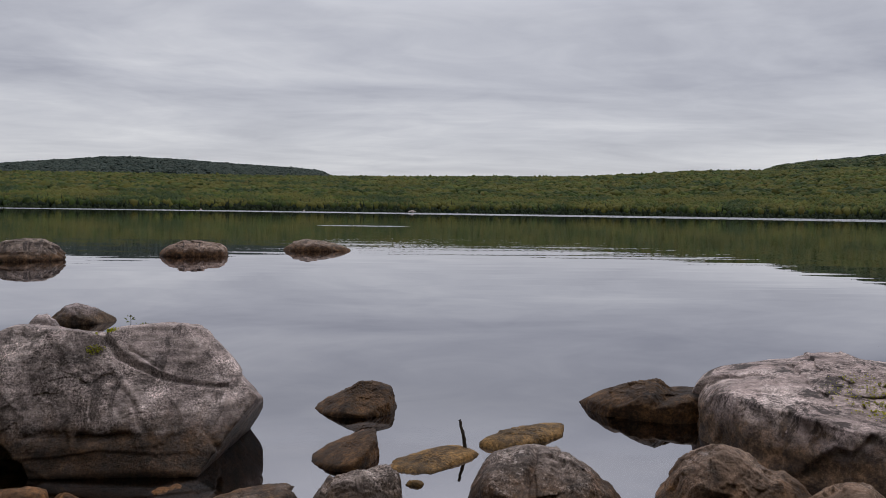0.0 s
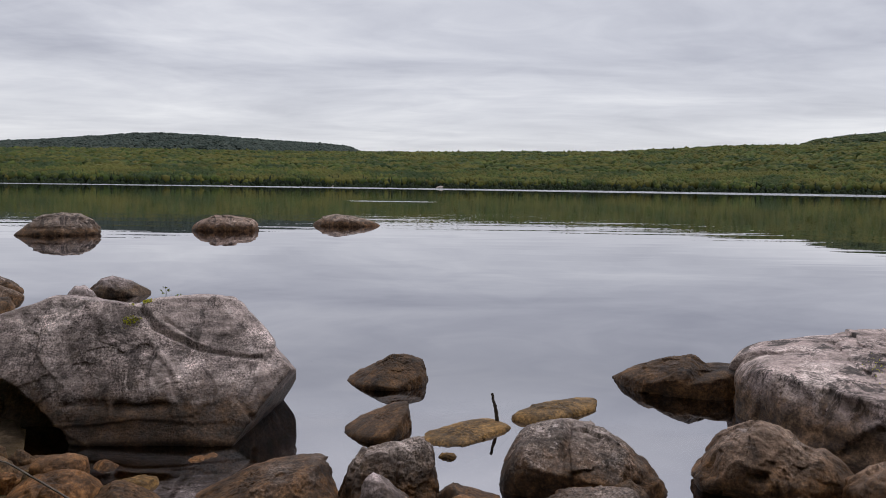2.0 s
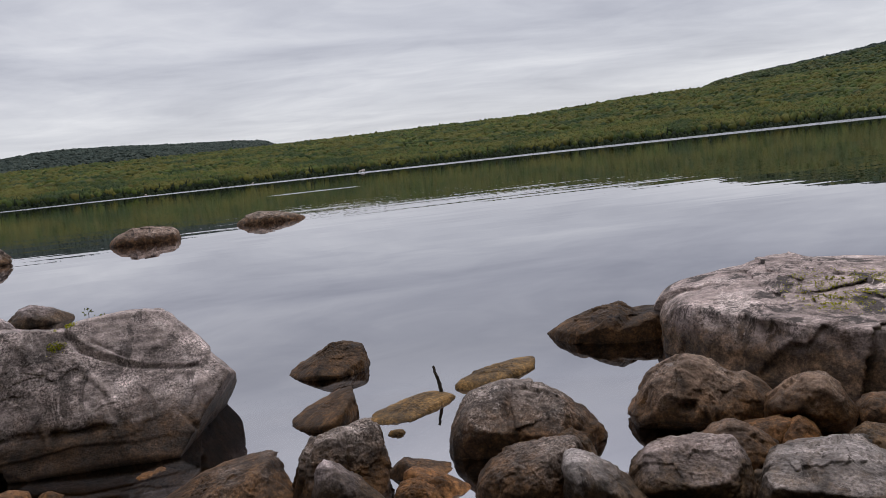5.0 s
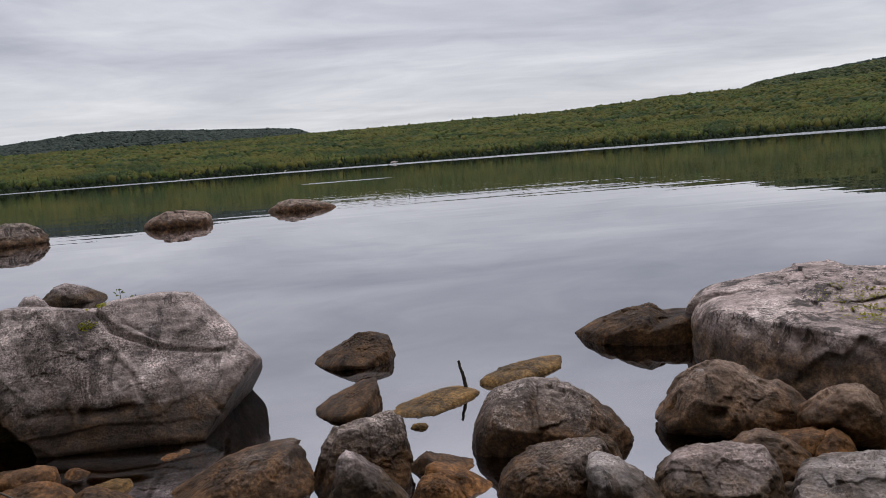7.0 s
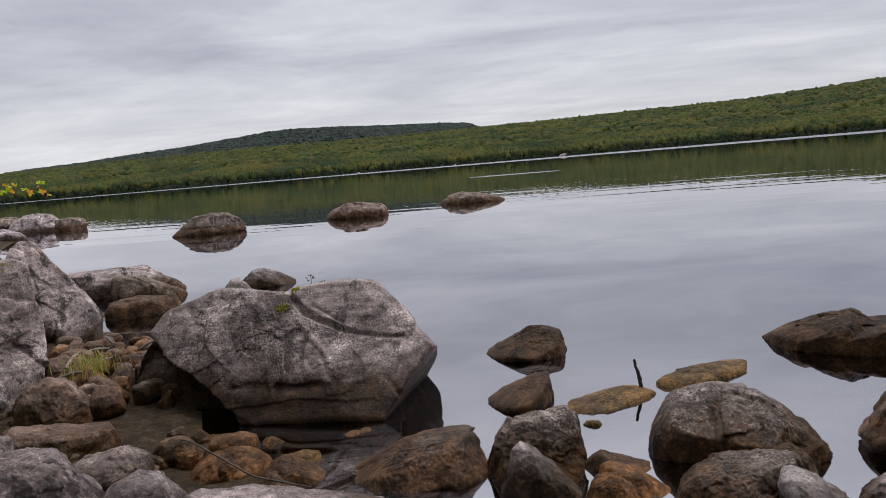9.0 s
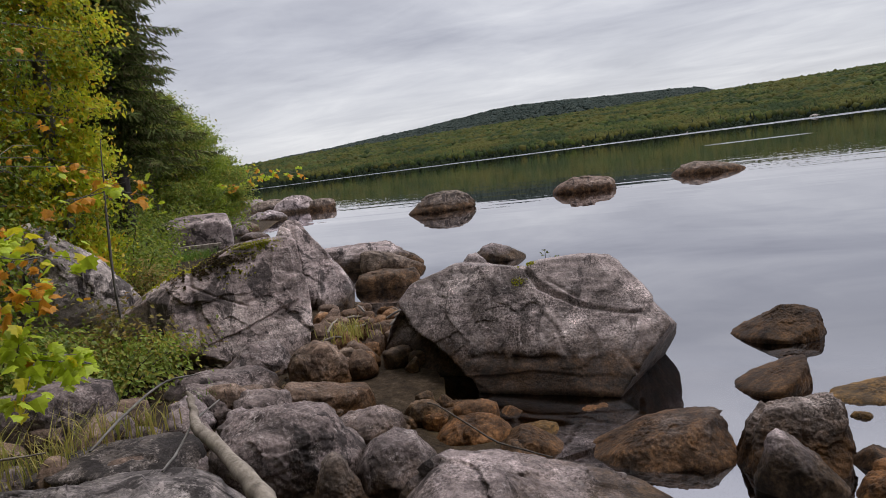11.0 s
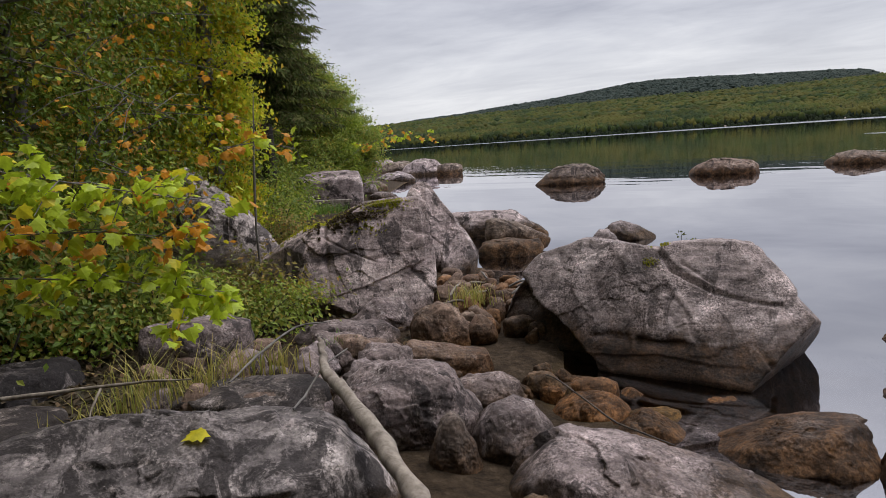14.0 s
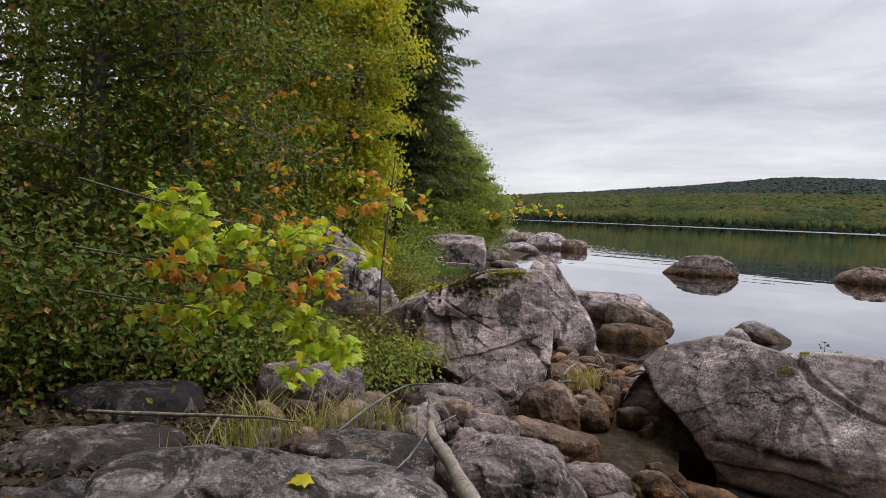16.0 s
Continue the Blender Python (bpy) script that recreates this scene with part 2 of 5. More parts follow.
DRIFT = bark("driftwood", (0.10, 0.078, 0.06), (0.31, 0.262, 0.215), 16.0)
FAR_WOOD = leaf_stuff("far_wood_crowns", (0.020, 0.031, 0.008), (0.036, 0.047, 0.010), (0.026, 0.038, 0.009), (0.052, 0.051, 0.011), (0.018, 0.028, 0.008), (0.040, 0.048, 0.010), (0.050, 0.044, 0.012), (0.024, 0.036, 0.009), rough=0.9, through_light=0.0, patch=0.03, swing=0.5, sheen=0.08, turning=(0.062, 0.054, 0.013))
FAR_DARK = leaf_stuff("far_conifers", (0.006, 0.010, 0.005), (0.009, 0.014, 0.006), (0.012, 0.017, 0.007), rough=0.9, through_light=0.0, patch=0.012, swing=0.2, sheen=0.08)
# The haze of distance is put into this leaf colour as a blue tint.
FAR_HAZY = leaf_stuff("mountain_woods", (0.022, 0.031, 0.027), (0.028, 0.036, 0.030), (0.030, 0.038, 0.031), rough=0.9, through_light=0.0, patch=0.02, swing=0.15, sheen=0.08)
FAR_GREEN = leaf_stuff("upper_hill_woods", (0.016, 0.025, 0.011), (0.024, 0.034, 0.013), (0.034, 0.042, 0.014), (0.018, 0.027, 0.012), (0.045, 0.045, 0.015), rough=0.9, through_light=0.0, patch=0.02, swing=0.45, sheen=0.08)


def ground_material():
    m, nn = material("shore_ground")
    where = nn.add("ShaderNodeNewGeometry").outputs["Position"]
    height = nn.add("ShaderNodeSeparateXYZ", Vector=where).outputs[2]
    gravel = nn.ramp(nn.noise(where, 11.0, 6.0, 0.7), (0.3, (0.012, 0.008, 0.005)), (0.55, (0.042, 0.029, 0.018)), (0.75, (0.10, 0.072, 0.048)))
    bed = nn.ramp(nn.noise(where, 3.0, 6.0, 0.65), (0.3, (0.03, 0.021, 0.010)), (0.7, (0.09, 0.06, 0.028)))
    # The deeper bed is painted darker, for light lost in the water.
    dimmed_bed = nn.ramp(nn.noise(where, 0.8, 4.0), (0.3, (0.010, 0.009, 0.008)), (0.7, (0.018, 0.016, 0.013)))
    bed = nn.mix(nn.ramp(nn.math("MULTIPLY", height, -1.0), (0.22, 0.0), (0.55, 1.0)), bed, dimmed_bed)
    litter = nn.ramp(nn.noise(where, 7.0, 6.0, 0.7), (0.3, (0.02, 0.016, 0.010)), (0.7, (0.07, 0.055, 0.03)))
    col = nn.mix(nn.ramp(height, (0.0, 0.0), (0.03, 1.0)), bed, gravel)
    col = nn.mix(nn.ramp(nn.math("MULTIPLY", height, 0.5), (0.1, 0.0), (0.2, 1.0)), col, litter)
    flat = nn.add("ShaderNodeSeparateXYZ", Vector=where)
    away = nn.math("SQRT", nn.math("ADD", nn.math("POWER", flat.outputs[0], 2.0), nn.math("POWER", flat.outputs[1], 2.0)))
    wooded = nn.ramp(nn.math("DIVIDE", away, 1000.0), (0.592, 0.0), (0.598, 1.0))
    floor = nn.ramp(nn.noise(where, 0.05, 5.0), (0.3, (0.018, 0.027, 0.011)), (0.7, (0.035, 0.045, 0.018)))
    col = nn.mix(wooded, col, floor)
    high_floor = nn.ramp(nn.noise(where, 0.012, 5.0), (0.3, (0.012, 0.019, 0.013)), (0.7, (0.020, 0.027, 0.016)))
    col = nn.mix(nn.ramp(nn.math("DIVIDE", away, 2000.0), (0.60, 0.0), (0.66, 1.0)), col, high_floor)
    return finish(m, nn, col, 0.9, nn.noise(where, 18.0, 6.0, 0.7), 0.8, 0.04, Specular_IOR_Level=0.1)


def water_material():
    """Still lake water: a clear film with a mirror finish and very low ripples, ruffled by the wind far out."""
    m, nn = material("lake_water")
    where = nn.add("ShaderNodeNewGeometry").outputs["Position"]
    parts = nn.add("ShaderNodeSeparateXYZ", Vector=where)
    away = nn.math("SQRT", nn.math("ADD", nn.math("POWER", parts.outputs[0], 2.0), nn.math("POWER", parts.outputs[1], 2.0)))
    slow = nn.add("ShaderNodeTexNoise", Scale=1.2, Detail=3.0, Roughness=0.55, Distortion=0.4)
    nn.feed(slow.inputs["Vector"], nn.scaled(where, 0.10, 1.0, 1.0))
    quick = nn.add("ShaderNodeTexNoise", Scale=5.0, Detail=2.0)
    nn.feed(quick.inputs["Vector"], where)
    gusts = nn.noise(nn.scaled(where, 0.03, 0.16, 1.0), 1.0, 3.0)
    calm = nn.ramp(nn.math("DIVIDE", away, 100.0), (0.12, 0.0), (0.25, 0.55), (0.30, 1.0), (0.40, 0.5), (0.55, 0.18))
    calm = nn.math("MULTIPLY", calm, nn.ramp(gusts, (0.35, 0.25), (0.65, 1.3)))
    rippled = nn.math("ADD", nn.math("MULTIPLY", calm, 0.045), 0.0012)
    windy = nn.math("MULTIPLY", nn.ramp(nn.math("DIVIDE", nn.math("ADD", away, nn.math("MULTIPLY", parts.outputs[0], 0.35)), 1000.0), (0.34, 0.0), (0.42, 1.0)), nn.ramp(gusts, (0.3, 0.6), (0.6, 1.0)))
    across = nn.math("MULTIPLY", nn.ramp(nn.math("DIVIDE", nn.math("ABSOLUTE", nn.math("ADD", parts.outputs[0], 5.0)), 12.0), (0.25, 1.0), (0.5, 0.0)), nn.ramp(nn.math("DIVIDE", nn.math("ABSOLUTE", nn.math("SUBTRACT", parts.outputs[1], 82.0)), 6.0), (0.2, 1.0), (0.5, 0.0)))
    windy = nn.math("ADD", windy, nn.math("MULTIPLY", across, 0.22))
    sway = nn.add("ShaderNodeSeparateColor", Color=slow.outputs["Color"])
    chop = nn.add("ShaderNodeSeparateColor", Color=quick.outputs["Color"])
    nx = nn.math("ADD", nn.math("MULTIPLY", nn.math("SUBTRACT", sway.outputs[0], 0.5), nn.math("MULTIPLY", rippled, 0.3)), nn.math("MULTIPLY", nn.math("SUBTRACT", chop.outputs[0], 0.5), nn.math("MULTIPLY", windy, 0.5)))
    ny = nn.math("ADD", nn.math("ADD", nn.math("MULTIPLY", nn.math("SUBTRACT", sway.outputs[1], 0.5), rippled), nn.math("MULTIPLY", nn.math("SUBTRACT", chop.outputs[2], 0.5), nn.ramp(nn.math("DIVIDE", away, 100.0), (0.25, 0.0), (0.45, 0.028)))), nn.math("MULTIPLY", nn.math("SUBTRACT", chop.outputs[1], 0.62), nn.math("MULTIPLY", windy, 1.2)))
    tilted = nn.add("ShaderNodeCombineXYZ", X=nx, Y=ny, Z=1.0)
    bump = nn.add("ShaderNodeVectorMath", operation="NORMALIZE")
    nn.tree.links.new(tilted.outputs[0], bump.inputs[0])
    film = nn.add("ShaderNodeFresnel", IOR=1.36)
    nn.tree.links.new(bump.outputs[0], film.inputs["Normal"])
    mirror = nn.add("ShaderNodeBsdfGlossy", Roughness=0.004)
    mirror.inputs["Color"].default_value = (0.96, 0.955, 1.0, 1)
    nn.tree.links.new(bump.outputs[0], mirror.inputs["Normal"])
    clear = nn.add("ShaderNodeBsdfTransparent")
    clear.inputs["Color"].default_value = (0.32, 0.245, 0.15, 1)
    both = nn.add("ShaderNodeMixShader")
    share = nn.math("MULTIPLY_ADD", film.outputs[0], 0.64, 0.36)
    deep = nn.math("MAXIMUM", share, nn.ramp(nn.math("DIVIDE", away, 100.0), (0.050, 0.0), (0.055, 1.0)))
    nn.feed(mirror.inputs["Color"], nn.mix(nn.math("DIVIDE", share, deep), (0.045, 0.05, 0.055), (0.96, 0.955, 1.0)))
    nn.feed(both.inputs[0], deep)
    nn.tree.links.new(clear.outputs[0], both.inputs[1])
    nn.tree.links.new(mirror.outputs[0], both.inputs[2])
    nn.tree.links.new(both.outputs[0], nn.add("ShaderNodeOutputMaterial").inputs[0])
    return m


GROUND, WATER = ground_material(), water_material()


# ---- mesh helpers ----
def mesh_of(name, verts, faces, mat, smooth=False):
    """A mesh from numpy vertices and equal-sided faces."""
    verts, faces = np.asarray(verts, np.float32), np.asarray(faces, np.int32)
    me = bpy.data.meshes.new(name)
    me.vertices.add(len(verts))
    me.vertices.foreach_set("co", verts.ravel())
    sides = faces.shape[1]
    me.loops.add(faces.size)
    me.loops.foreach_set("vertex_index", faces.ravel())
    me.polygons.add(len(faces))
    me.polygons.foreach_set("loop_start", np.arange(0, faces.size, sides, dtype=np.int32))
    me.polygons.foreach_set("use_smooth", np.full(len(faces), smooth))
    me.update(calc_edges=True)
    me.validate()
    me.materials.append(mat)
    return me


def part(name, me, parent, label=""):
    ob = new(name, me)
    ob.parent = parent
    return tagged(ob, label=label)


def thing(name, x, y, z, label, category, group="", kind="", rz=0.0):
    ob = new(name)
    ob.matrix_world = pose(x, y, z, 0, 0, rz)
    return tagged(ob, label, category, group, kind)


def ico(level):
    bm = bmesh.new()
    bmesh.ops.create_icosphere(bm, subdivisions=level, radius=1.0)
    v = np.array([p.co[:] for p in bm.verts])
    f = np.array([[p.index for p in face.verts] for face in bm.faces])
    bm.free()
    return v, f


ICO = {k: ico(k) for k in (1, 2, 3, 4, 5, 6, 7)}


def rough_field(points, scale, octaves, seed):
    """Fractal noise at points, about -1 to 1."""
    off = Vector((seed * 7.3, seed * 3.1, seed * 5.7))
    return np.array([noise.fractal(Vector(p) * scale + off, 1.0, 2.0, octaves) for p in points])


def profile_reach(outline, w, h, below):
    """A block's front view as distances from its middle for each degree of turn. outline: fractions of w and h, from the left over the top to the right."""
    pts = [((fx - 0.5) * w, fz * h) for fx, fz in outline]
    pts = [(pts[0][0] * 0.85, min(-below, pts[0][1] - 0.05))] + pts + [(pts[-1][0] * 0.85, min(-below, pts[-1][1] - 0.05))]
    shown = [p for p in pts[1:-1]]
    middle = np.array([sum(p[0] for p in shown) / len(shown) * 0.6, 0.0, 0.36 * h])
    turns = np.radians(np.arange(720) * 0.5)
    ways = np.stack([np.cos(turns), np.sin(turns)], 1)
    best = np.zeros(720)
    for (x0, z0), (x1, z1) in zip(pts, pts[1:] + pts[:1]):
        a, b = np.array([x0 - middle[0], z0 - middle[2]]), np.array([x1 - x0, z1 - z0])
        cross = ways[:, 0] * b[1] - ways[:, 1] * b[0]
        cross = np.where(np.abs(cross) < 1e-9, 1e-9, cross)
        reach = (a[0] * b[1] - a[1] * b[0]) / cross
        share = (a[0] * ways[:, 1] - a[1] * ways[:, 0]) / cross
        good = (reach > 0) & (share >= -1e-6) & (share <= 1 + 1e-6)
        best = np.where(good, np.maximum(best, reach), best)
    best = np.maximum(best, 0.04 * h)
    k = np.exp(-((np.arange(-10, 11) / 4.0) ** 2))
    best = np.convolve(np.concatenate([best[-10:], best, best[:10]]), k / k.sum(), "valid")
    return middle, best


def creases(points, scale, octaves, seed):
    """Ridged noise, about 0 to 1, high along sharp lines."""
    off = Vector((seed * 2.3, seed * 6.1, seed * 1.7))
    return np.array([1 - abs(noise.fractal(Vector(p) * scale + off, 0.9, 2.1, octaves)) for p in points])


def facets(points, size, cells, slope, rs):
    """Broken faces: each cell of the surface is tilted its own way, with small steps between the cells."""
    seeds = points[rs.randint(0, len(points), cells)] + rs.normal(size=(cells, 3)) * size * 0.03
    tilt = rs.normal(size=(cells, 3)) * slope
    lift = rs.normal(size=cells) * slope * size * 0.025
    near = np.argmin(((points[:, None, :] - seeds[None]) ** 2).sum(-1), axis=1) if len(points) * cells < 4e6 else np.concatenate([np.argmin(((chunk[:, None, :] - seeds[None]) ** 2).sum(-1), axis=1) for chunk in np.array_split(points, 16)])
    return ((points - seeds[near]) * tilt[near]).sum(1) + lift[near]


def rock(name, x, y, z, w, d, h, az, outline, mat, label, seed, below=0.25, power=2.6, level=5, rough=1.0, cuts=(), chips=3, flakes=7, ledges=(), grooves=(), caves=(), turn=0.0, group="boulders along the lake shore"):
    """A boulder: a block with a given front view, broken into faces, creased and weathered.
    cuts: faces, each a normal and a place on it (fractions of w, d / 2 and h); chips, flakes: how many more break off at random;
    ledges: lines above which the skin stands out; grooves: hollows (or ribs, where the depth is negative) along lines x0, z0, x1, z1, width, depth;
    caves: lines to the left of which the front is hollowed."""
    rng = random.Random(seed)
    dirs, faces = ICO[level]
    dirs = dirs + (0, -0.5, 0.2)  # more of the mesh on the front and top
    dirs = dirs / np.linalg.norm(dirs, axis=1)[:, None]
    centre, profile = profile_reach(outline, w, h, below)
    turns = np.degrees(np.arctan2(dirs[:, 2], dirs[:, 0])) % 360
    side = np.interp(turns, np.arange(721) * 0.5, np.append(profile, profile[0]))
    flat = np.hypot(dirs[:, 0], dirs[:, 2]) / side
    deep = np.abs(dirs[:, 1]) / (d * 0.5)
    reach = np.where(dirs[:, 1] < 0, (flat**power + deep**power) ** (-1 / power), (flat**2.0 + (deep * 1.15) ** 2.0) ** -0.5)
    slices = []
    for nv, (fx, fy, fz) in cuts:
        nv = np.array(nv, float) / np.linalg.norm(nv)
        slices.append((nv, float(nv @ (np.array([(fx - 0.5) * w, fy * d * 0.5, fz * h]) - centre)), 0))
    for k in range(chips + flakes):
        if k < chips:
            nv = np.array([rng.uniform(-0.75, 0.75), rng.uniform(-1, -0.55), rng.uniform(-0.4, 0.8)])
        else:
            nv = np.array([rng.gauss(0, 0.7), rng.uniform(-1.2, -0.3), rng.gauss(0.2, 0.7)])
        slices.append((nv / np.linalg.norm(nv), 0.0, rng.uniform(0.78, 0.91) if k < chips else rng.uniform(0.88, 0.97)))
    for nv, most, share in slices:
        facing = dirs @ nv
        if share:
            most = (facing * reach).max() * share
        limit = np.where(facing > 0.02, max(most, 0.03) / np.maximum(facing, 0.02), 1e6)
        soft = 200
        least = np.minimum(reach, limit)
        reach = least * ((least / reach) ** soft + (least / limit) ** soft) ** (-1 / soft)
    co = dirs * reach[:, None]
    size = (w + d + h) / 3
    big = rough_field(co, 1.3 / size, 3, seed) * 0.010 * size
    fold = (creases(co, 2.6 / size, 5, seed + 3) - 0.75) * 0.016 * size
    mid = rough_field(co, 9.0 / size, 4, seed + 3) * 0.007 * size
    fine = rough_field(co, 22.0 / size + 10, 3, seed + 5) * 0.006
    rs = np.random.RandomState(seed)
    bent = co + np.stack([rough_field(co, 5.0 / size, 3, seed + q) for q in (20, 40, 60)], 1) * 0.05 * size
    broken = facets(bent, size, 14, 0.07, rs) + facets(bent, size, 80, 0.06, rs)
    co = co + dirs * ((big + fold + mid + fine + broken) * rough)[:, None]
    co = co + centre
    for line, amount in caves:
        fz = co[:, 2] / h
        edge = (np.interp(fz, [q for _, q in line], [p for p, _ in line]) - 0.5) * w + rough_field(co, 4.0, 3, seed + 7) * 0.03
        sunk = np.clip((edge - co[:, 0]) / 0.05, 0, 1) * np.clip((line[-1][1] - fz) / 0.1, 0, 1) * (co[:, 1] < 0.15 * d)
        co = co + (0.2, 1.0, 0.0) * (sunk * amount)[:, None]
    for line, amount in ledges:
        edge = np.interp(co[:, 0] / w + 0.5, [p for p, _ in line], [q for _, q in line]) * h + rough_field(co, 6.0, 2, seed + 8) * 0.012
        fx = co[:, 0] / w + 0.5
        span = np.clip((fx - line[0][0]) / 0.02, 0, 1) * np.clip((line[-1][0] - fx) / 0.02, 0, 1)
        lifted = np.clip((co[:, 2] - edge) / 0.012, 0, 1) * span * (dirs[:, 1] < -0.05)
        co = co + dirs * (lifted * amount)[:, None]
    for x0, z0, x1, z1, width, depth in grooves:
        a, b = np.array([(x0 - 0.5) * w, z0 * h]), np.array([(x1 - 0.5) * w, z1 * h])
        p = co[:, (0, 2)]
        wob = rough_field(co, 5.0, 2, seed + 9) * width * 0.7
        s = np.clip(((p - a) @ (b - a)) / ((b - a) @ (b - a)), 0, 1)
        off = np.abs(np.linalg.norm(p - a - s[:, None] * (b - a), axis=1) + wob)
        fall = np.exp(-((off / width) ** 2)) * (dirs[:, 1] < 0.25)
        co = co - dirs * (fall * depth)[:, None]
    me = mesh_of(name, co, faces, mat, smooth=True)
    ob = new(name, me)
    ob.matrix_world = pose(x, y, z, 0, 0, az + turn)
    return tagged(ob, label, "rock", group)


def tube(points, radii, sides=8):
    """Vertices and quads of a tube along points."""
    pts = [Vector(p) for p in points]
    verts, quads = [], []
    for k, p in enumerate(pts):
        ahead = (pts[min(k + 1, len(pts) - 1)] - pts[max(k - 1, 0)]).normalized()
        side = ahead.cross(Vector((0.3, 0.9, 0.2))).normalized()
        up = side.cross(ahead)
        for j in range(sides):
            a = 2 * math.pi * j / sides
            verts.append(p + (side * math.cos(a) + up * math.sin(a)) * radii[k])
    for k in range(len(pts) - 1):
        for j in range(sides):
            quads.append((k * sides + j, k * sides + (j + 1) % sides, (k + 1) * sides + (j + 1) % sides, (k + 1) * sides + j))
    return np.array([v[:] for v in verts]), np.array(quads)


def joined(pieces):
    verts, faces, base = [], [], 0
    for v, f in pieces:
        verts.append(v)
        faces.append(np.asarray(f) + base)
        base += len(v)
    return np.concatenate(verts), np.concatenate(faces)


def leaf_cloud(centres, sizes, rs, up=0.5, heart=None):
    """A folded diamond leaf at each centre, turned at random."""
    k = len(centres)
    nv = rs.normal(size=(k, 3)) * 0.7 + (0, 0, up)
    if heart is not None:
        out = (centres - heart) * (1, 1, 0.3)
        nv = nv + out / (np.linalg.norm(out, axis=1)[:, None] + 1e-6)
    nv /= np.linalg.norm(nv, axis=1)[:, None]
    a = np.cross(nv, rs.normal(size=(k, 3)))
    a /= np.linalg.norm(a, axis=1)[:, None]
    b = np.cross(nv, a)
    s = sizes[:, None]
    fold = nv * s * 0.15
    v = np.stack([centres - a * s * 0.5, centres + b * s * 0.33 + fold, centres + a * s * 0.6, centres - b * s * 0.33 + fold], 1).reshape(-1, 3)
    return v, np.arange(4 * k).reshape(-1, 4)


# ---- the lie of the land ----
SHORE = [(60, 14), (20, 7), (6, 4.6), (2.9, 3.1), (1.2, 2.95), (-0.6, 3.0), (-1.5, 3.5), (-2.4, 4.2), (-3.3, 5.6), (-4.7, 7.0), (-6.0, 8.2), (-8.6, 10.9), (-11.5, 13.5), (-17.5, 18.5), (-26, 31), (-34, 39), (-70, 74), (-240, 250), (-420, 430)]
LAND = SHORE + [(-1500, 400), (-1500, -1500), (1500, -1500), (1500, 14)]


def inside(px, py):
    hit = np.zeros(px.shape, bool)
    for (x0, y0), (x1, y1) in zip(LAND, LAND[1:] + LAND[:1]):
        if y0 == y1:
            continue
        cross = ((y0 > py) != (y1 > py)) & (px < (x1 - x0) * (py - y0) / (y1 - y0) + x0)
        hit ^= cross
    return hit


def shore_gap(px, py):
    best = np.full(px.shape, 1e9)
    for (x0, y0), (x1, y1) in zip(SHORE, SHORE[1:]):
        s = np.clip(((px - x0) * (x1 - x0) + (py - y0) * (y1 - y0)) / ((x1 - x0) ** 2 + (y1 - y0) ** 2), 0, 1)
        best = np.minimum(best, np.hypot(px - x0 - s * (x1 - x0), py - y0 - s * (y1 - y0)))
    return best


# Height of the wooded skyline over the far shore, and of the mountain behind it: degrees to the left, degrees up.
RIDGE = [(-60, 2.4), (-45, 2.9), (-35, 3.1), (-27, 2.95), (-22, 2.95), (-14, 2.52), (-5, 2.45), (6, 2.3), (12, 2.2), (20, 2.15), (27, 2.0), (35, 1.75), (43, 1.35), (60, 1.2)]
MOUNTAIN = [(-60, 4.8), (-45, 5.05), (-38.7, 4.62), (-36, 4.32), (-34, 4.15), (-30, 3.82), (-28, 3.55), (-26.5, 2.9), (-20, 2.2), (-10, 1.5), (5.2, 1.7), (6.1, 2.5), (6.9, 2.95), (8.5, 3.12), (12.3, 3.28), (17, 3.5), (20.5, 3.6), (22.5, 3.52), (26.3, 3.08), (29.7, 2.7), (33, 2.45), (36, 2.12), (39.5, 1.88), (43, 1.5), (60, 1.0)]
FAR_SHORE = 600.0


def along(table, az):
    return np.interp(az, [a for a, _ in table], [b for _, b in table])


def land_height(px, py):
    r, az = np.hypot(px, py), np.degrees(np.arctan2(-px, py))
    gap = shore_gap(px, py)
    land = inside(px, py)
    near = 0.02 + 0.10 * np.minimum(gap, 4) + 0.16 * np.clip(gap - 4, 0, 30) + 0.03 * np.clip(gap - 34, 0, 400)
    bed = -0.03 - 0.11 * np.minimum(gap, 6) - 0.10 * np.clip(gap - 6, 0, 40)
    z = np.where(land, near, bed)
    front = 1.8 + np.tan(np.radians(along(RIDGE, az))) * 1150
    back = 1.8 + np.tan(np.radians(along(MOUNTAIN, az))) * 2000
    rise = np.clip((r - FAR_SHORE) / (1150 - FAR_SHORE), 0, 1)
    over = 0.8 + front * rise ** 0.9
    over = np.where(r > 1150, front + (np.maximum(back, front * 0.9) - front) * np.clip((r - 1300) / 700, 0, 1) ** 0.8, over)
    over = np.where(r > 2000, over * np.clip(1 - (r - 2000) / 2500, 0.0, 1), over)
    far = np.abs(az) < 75
    blend = np.clip((r - FAR_SHORE + 4) / 8, 0, 1)
    return np.where(far & (r > FAR_SHORE - 4) & ~(land & (r < FAR_SHORE)), z * (1 - blend) + over * blend, z)


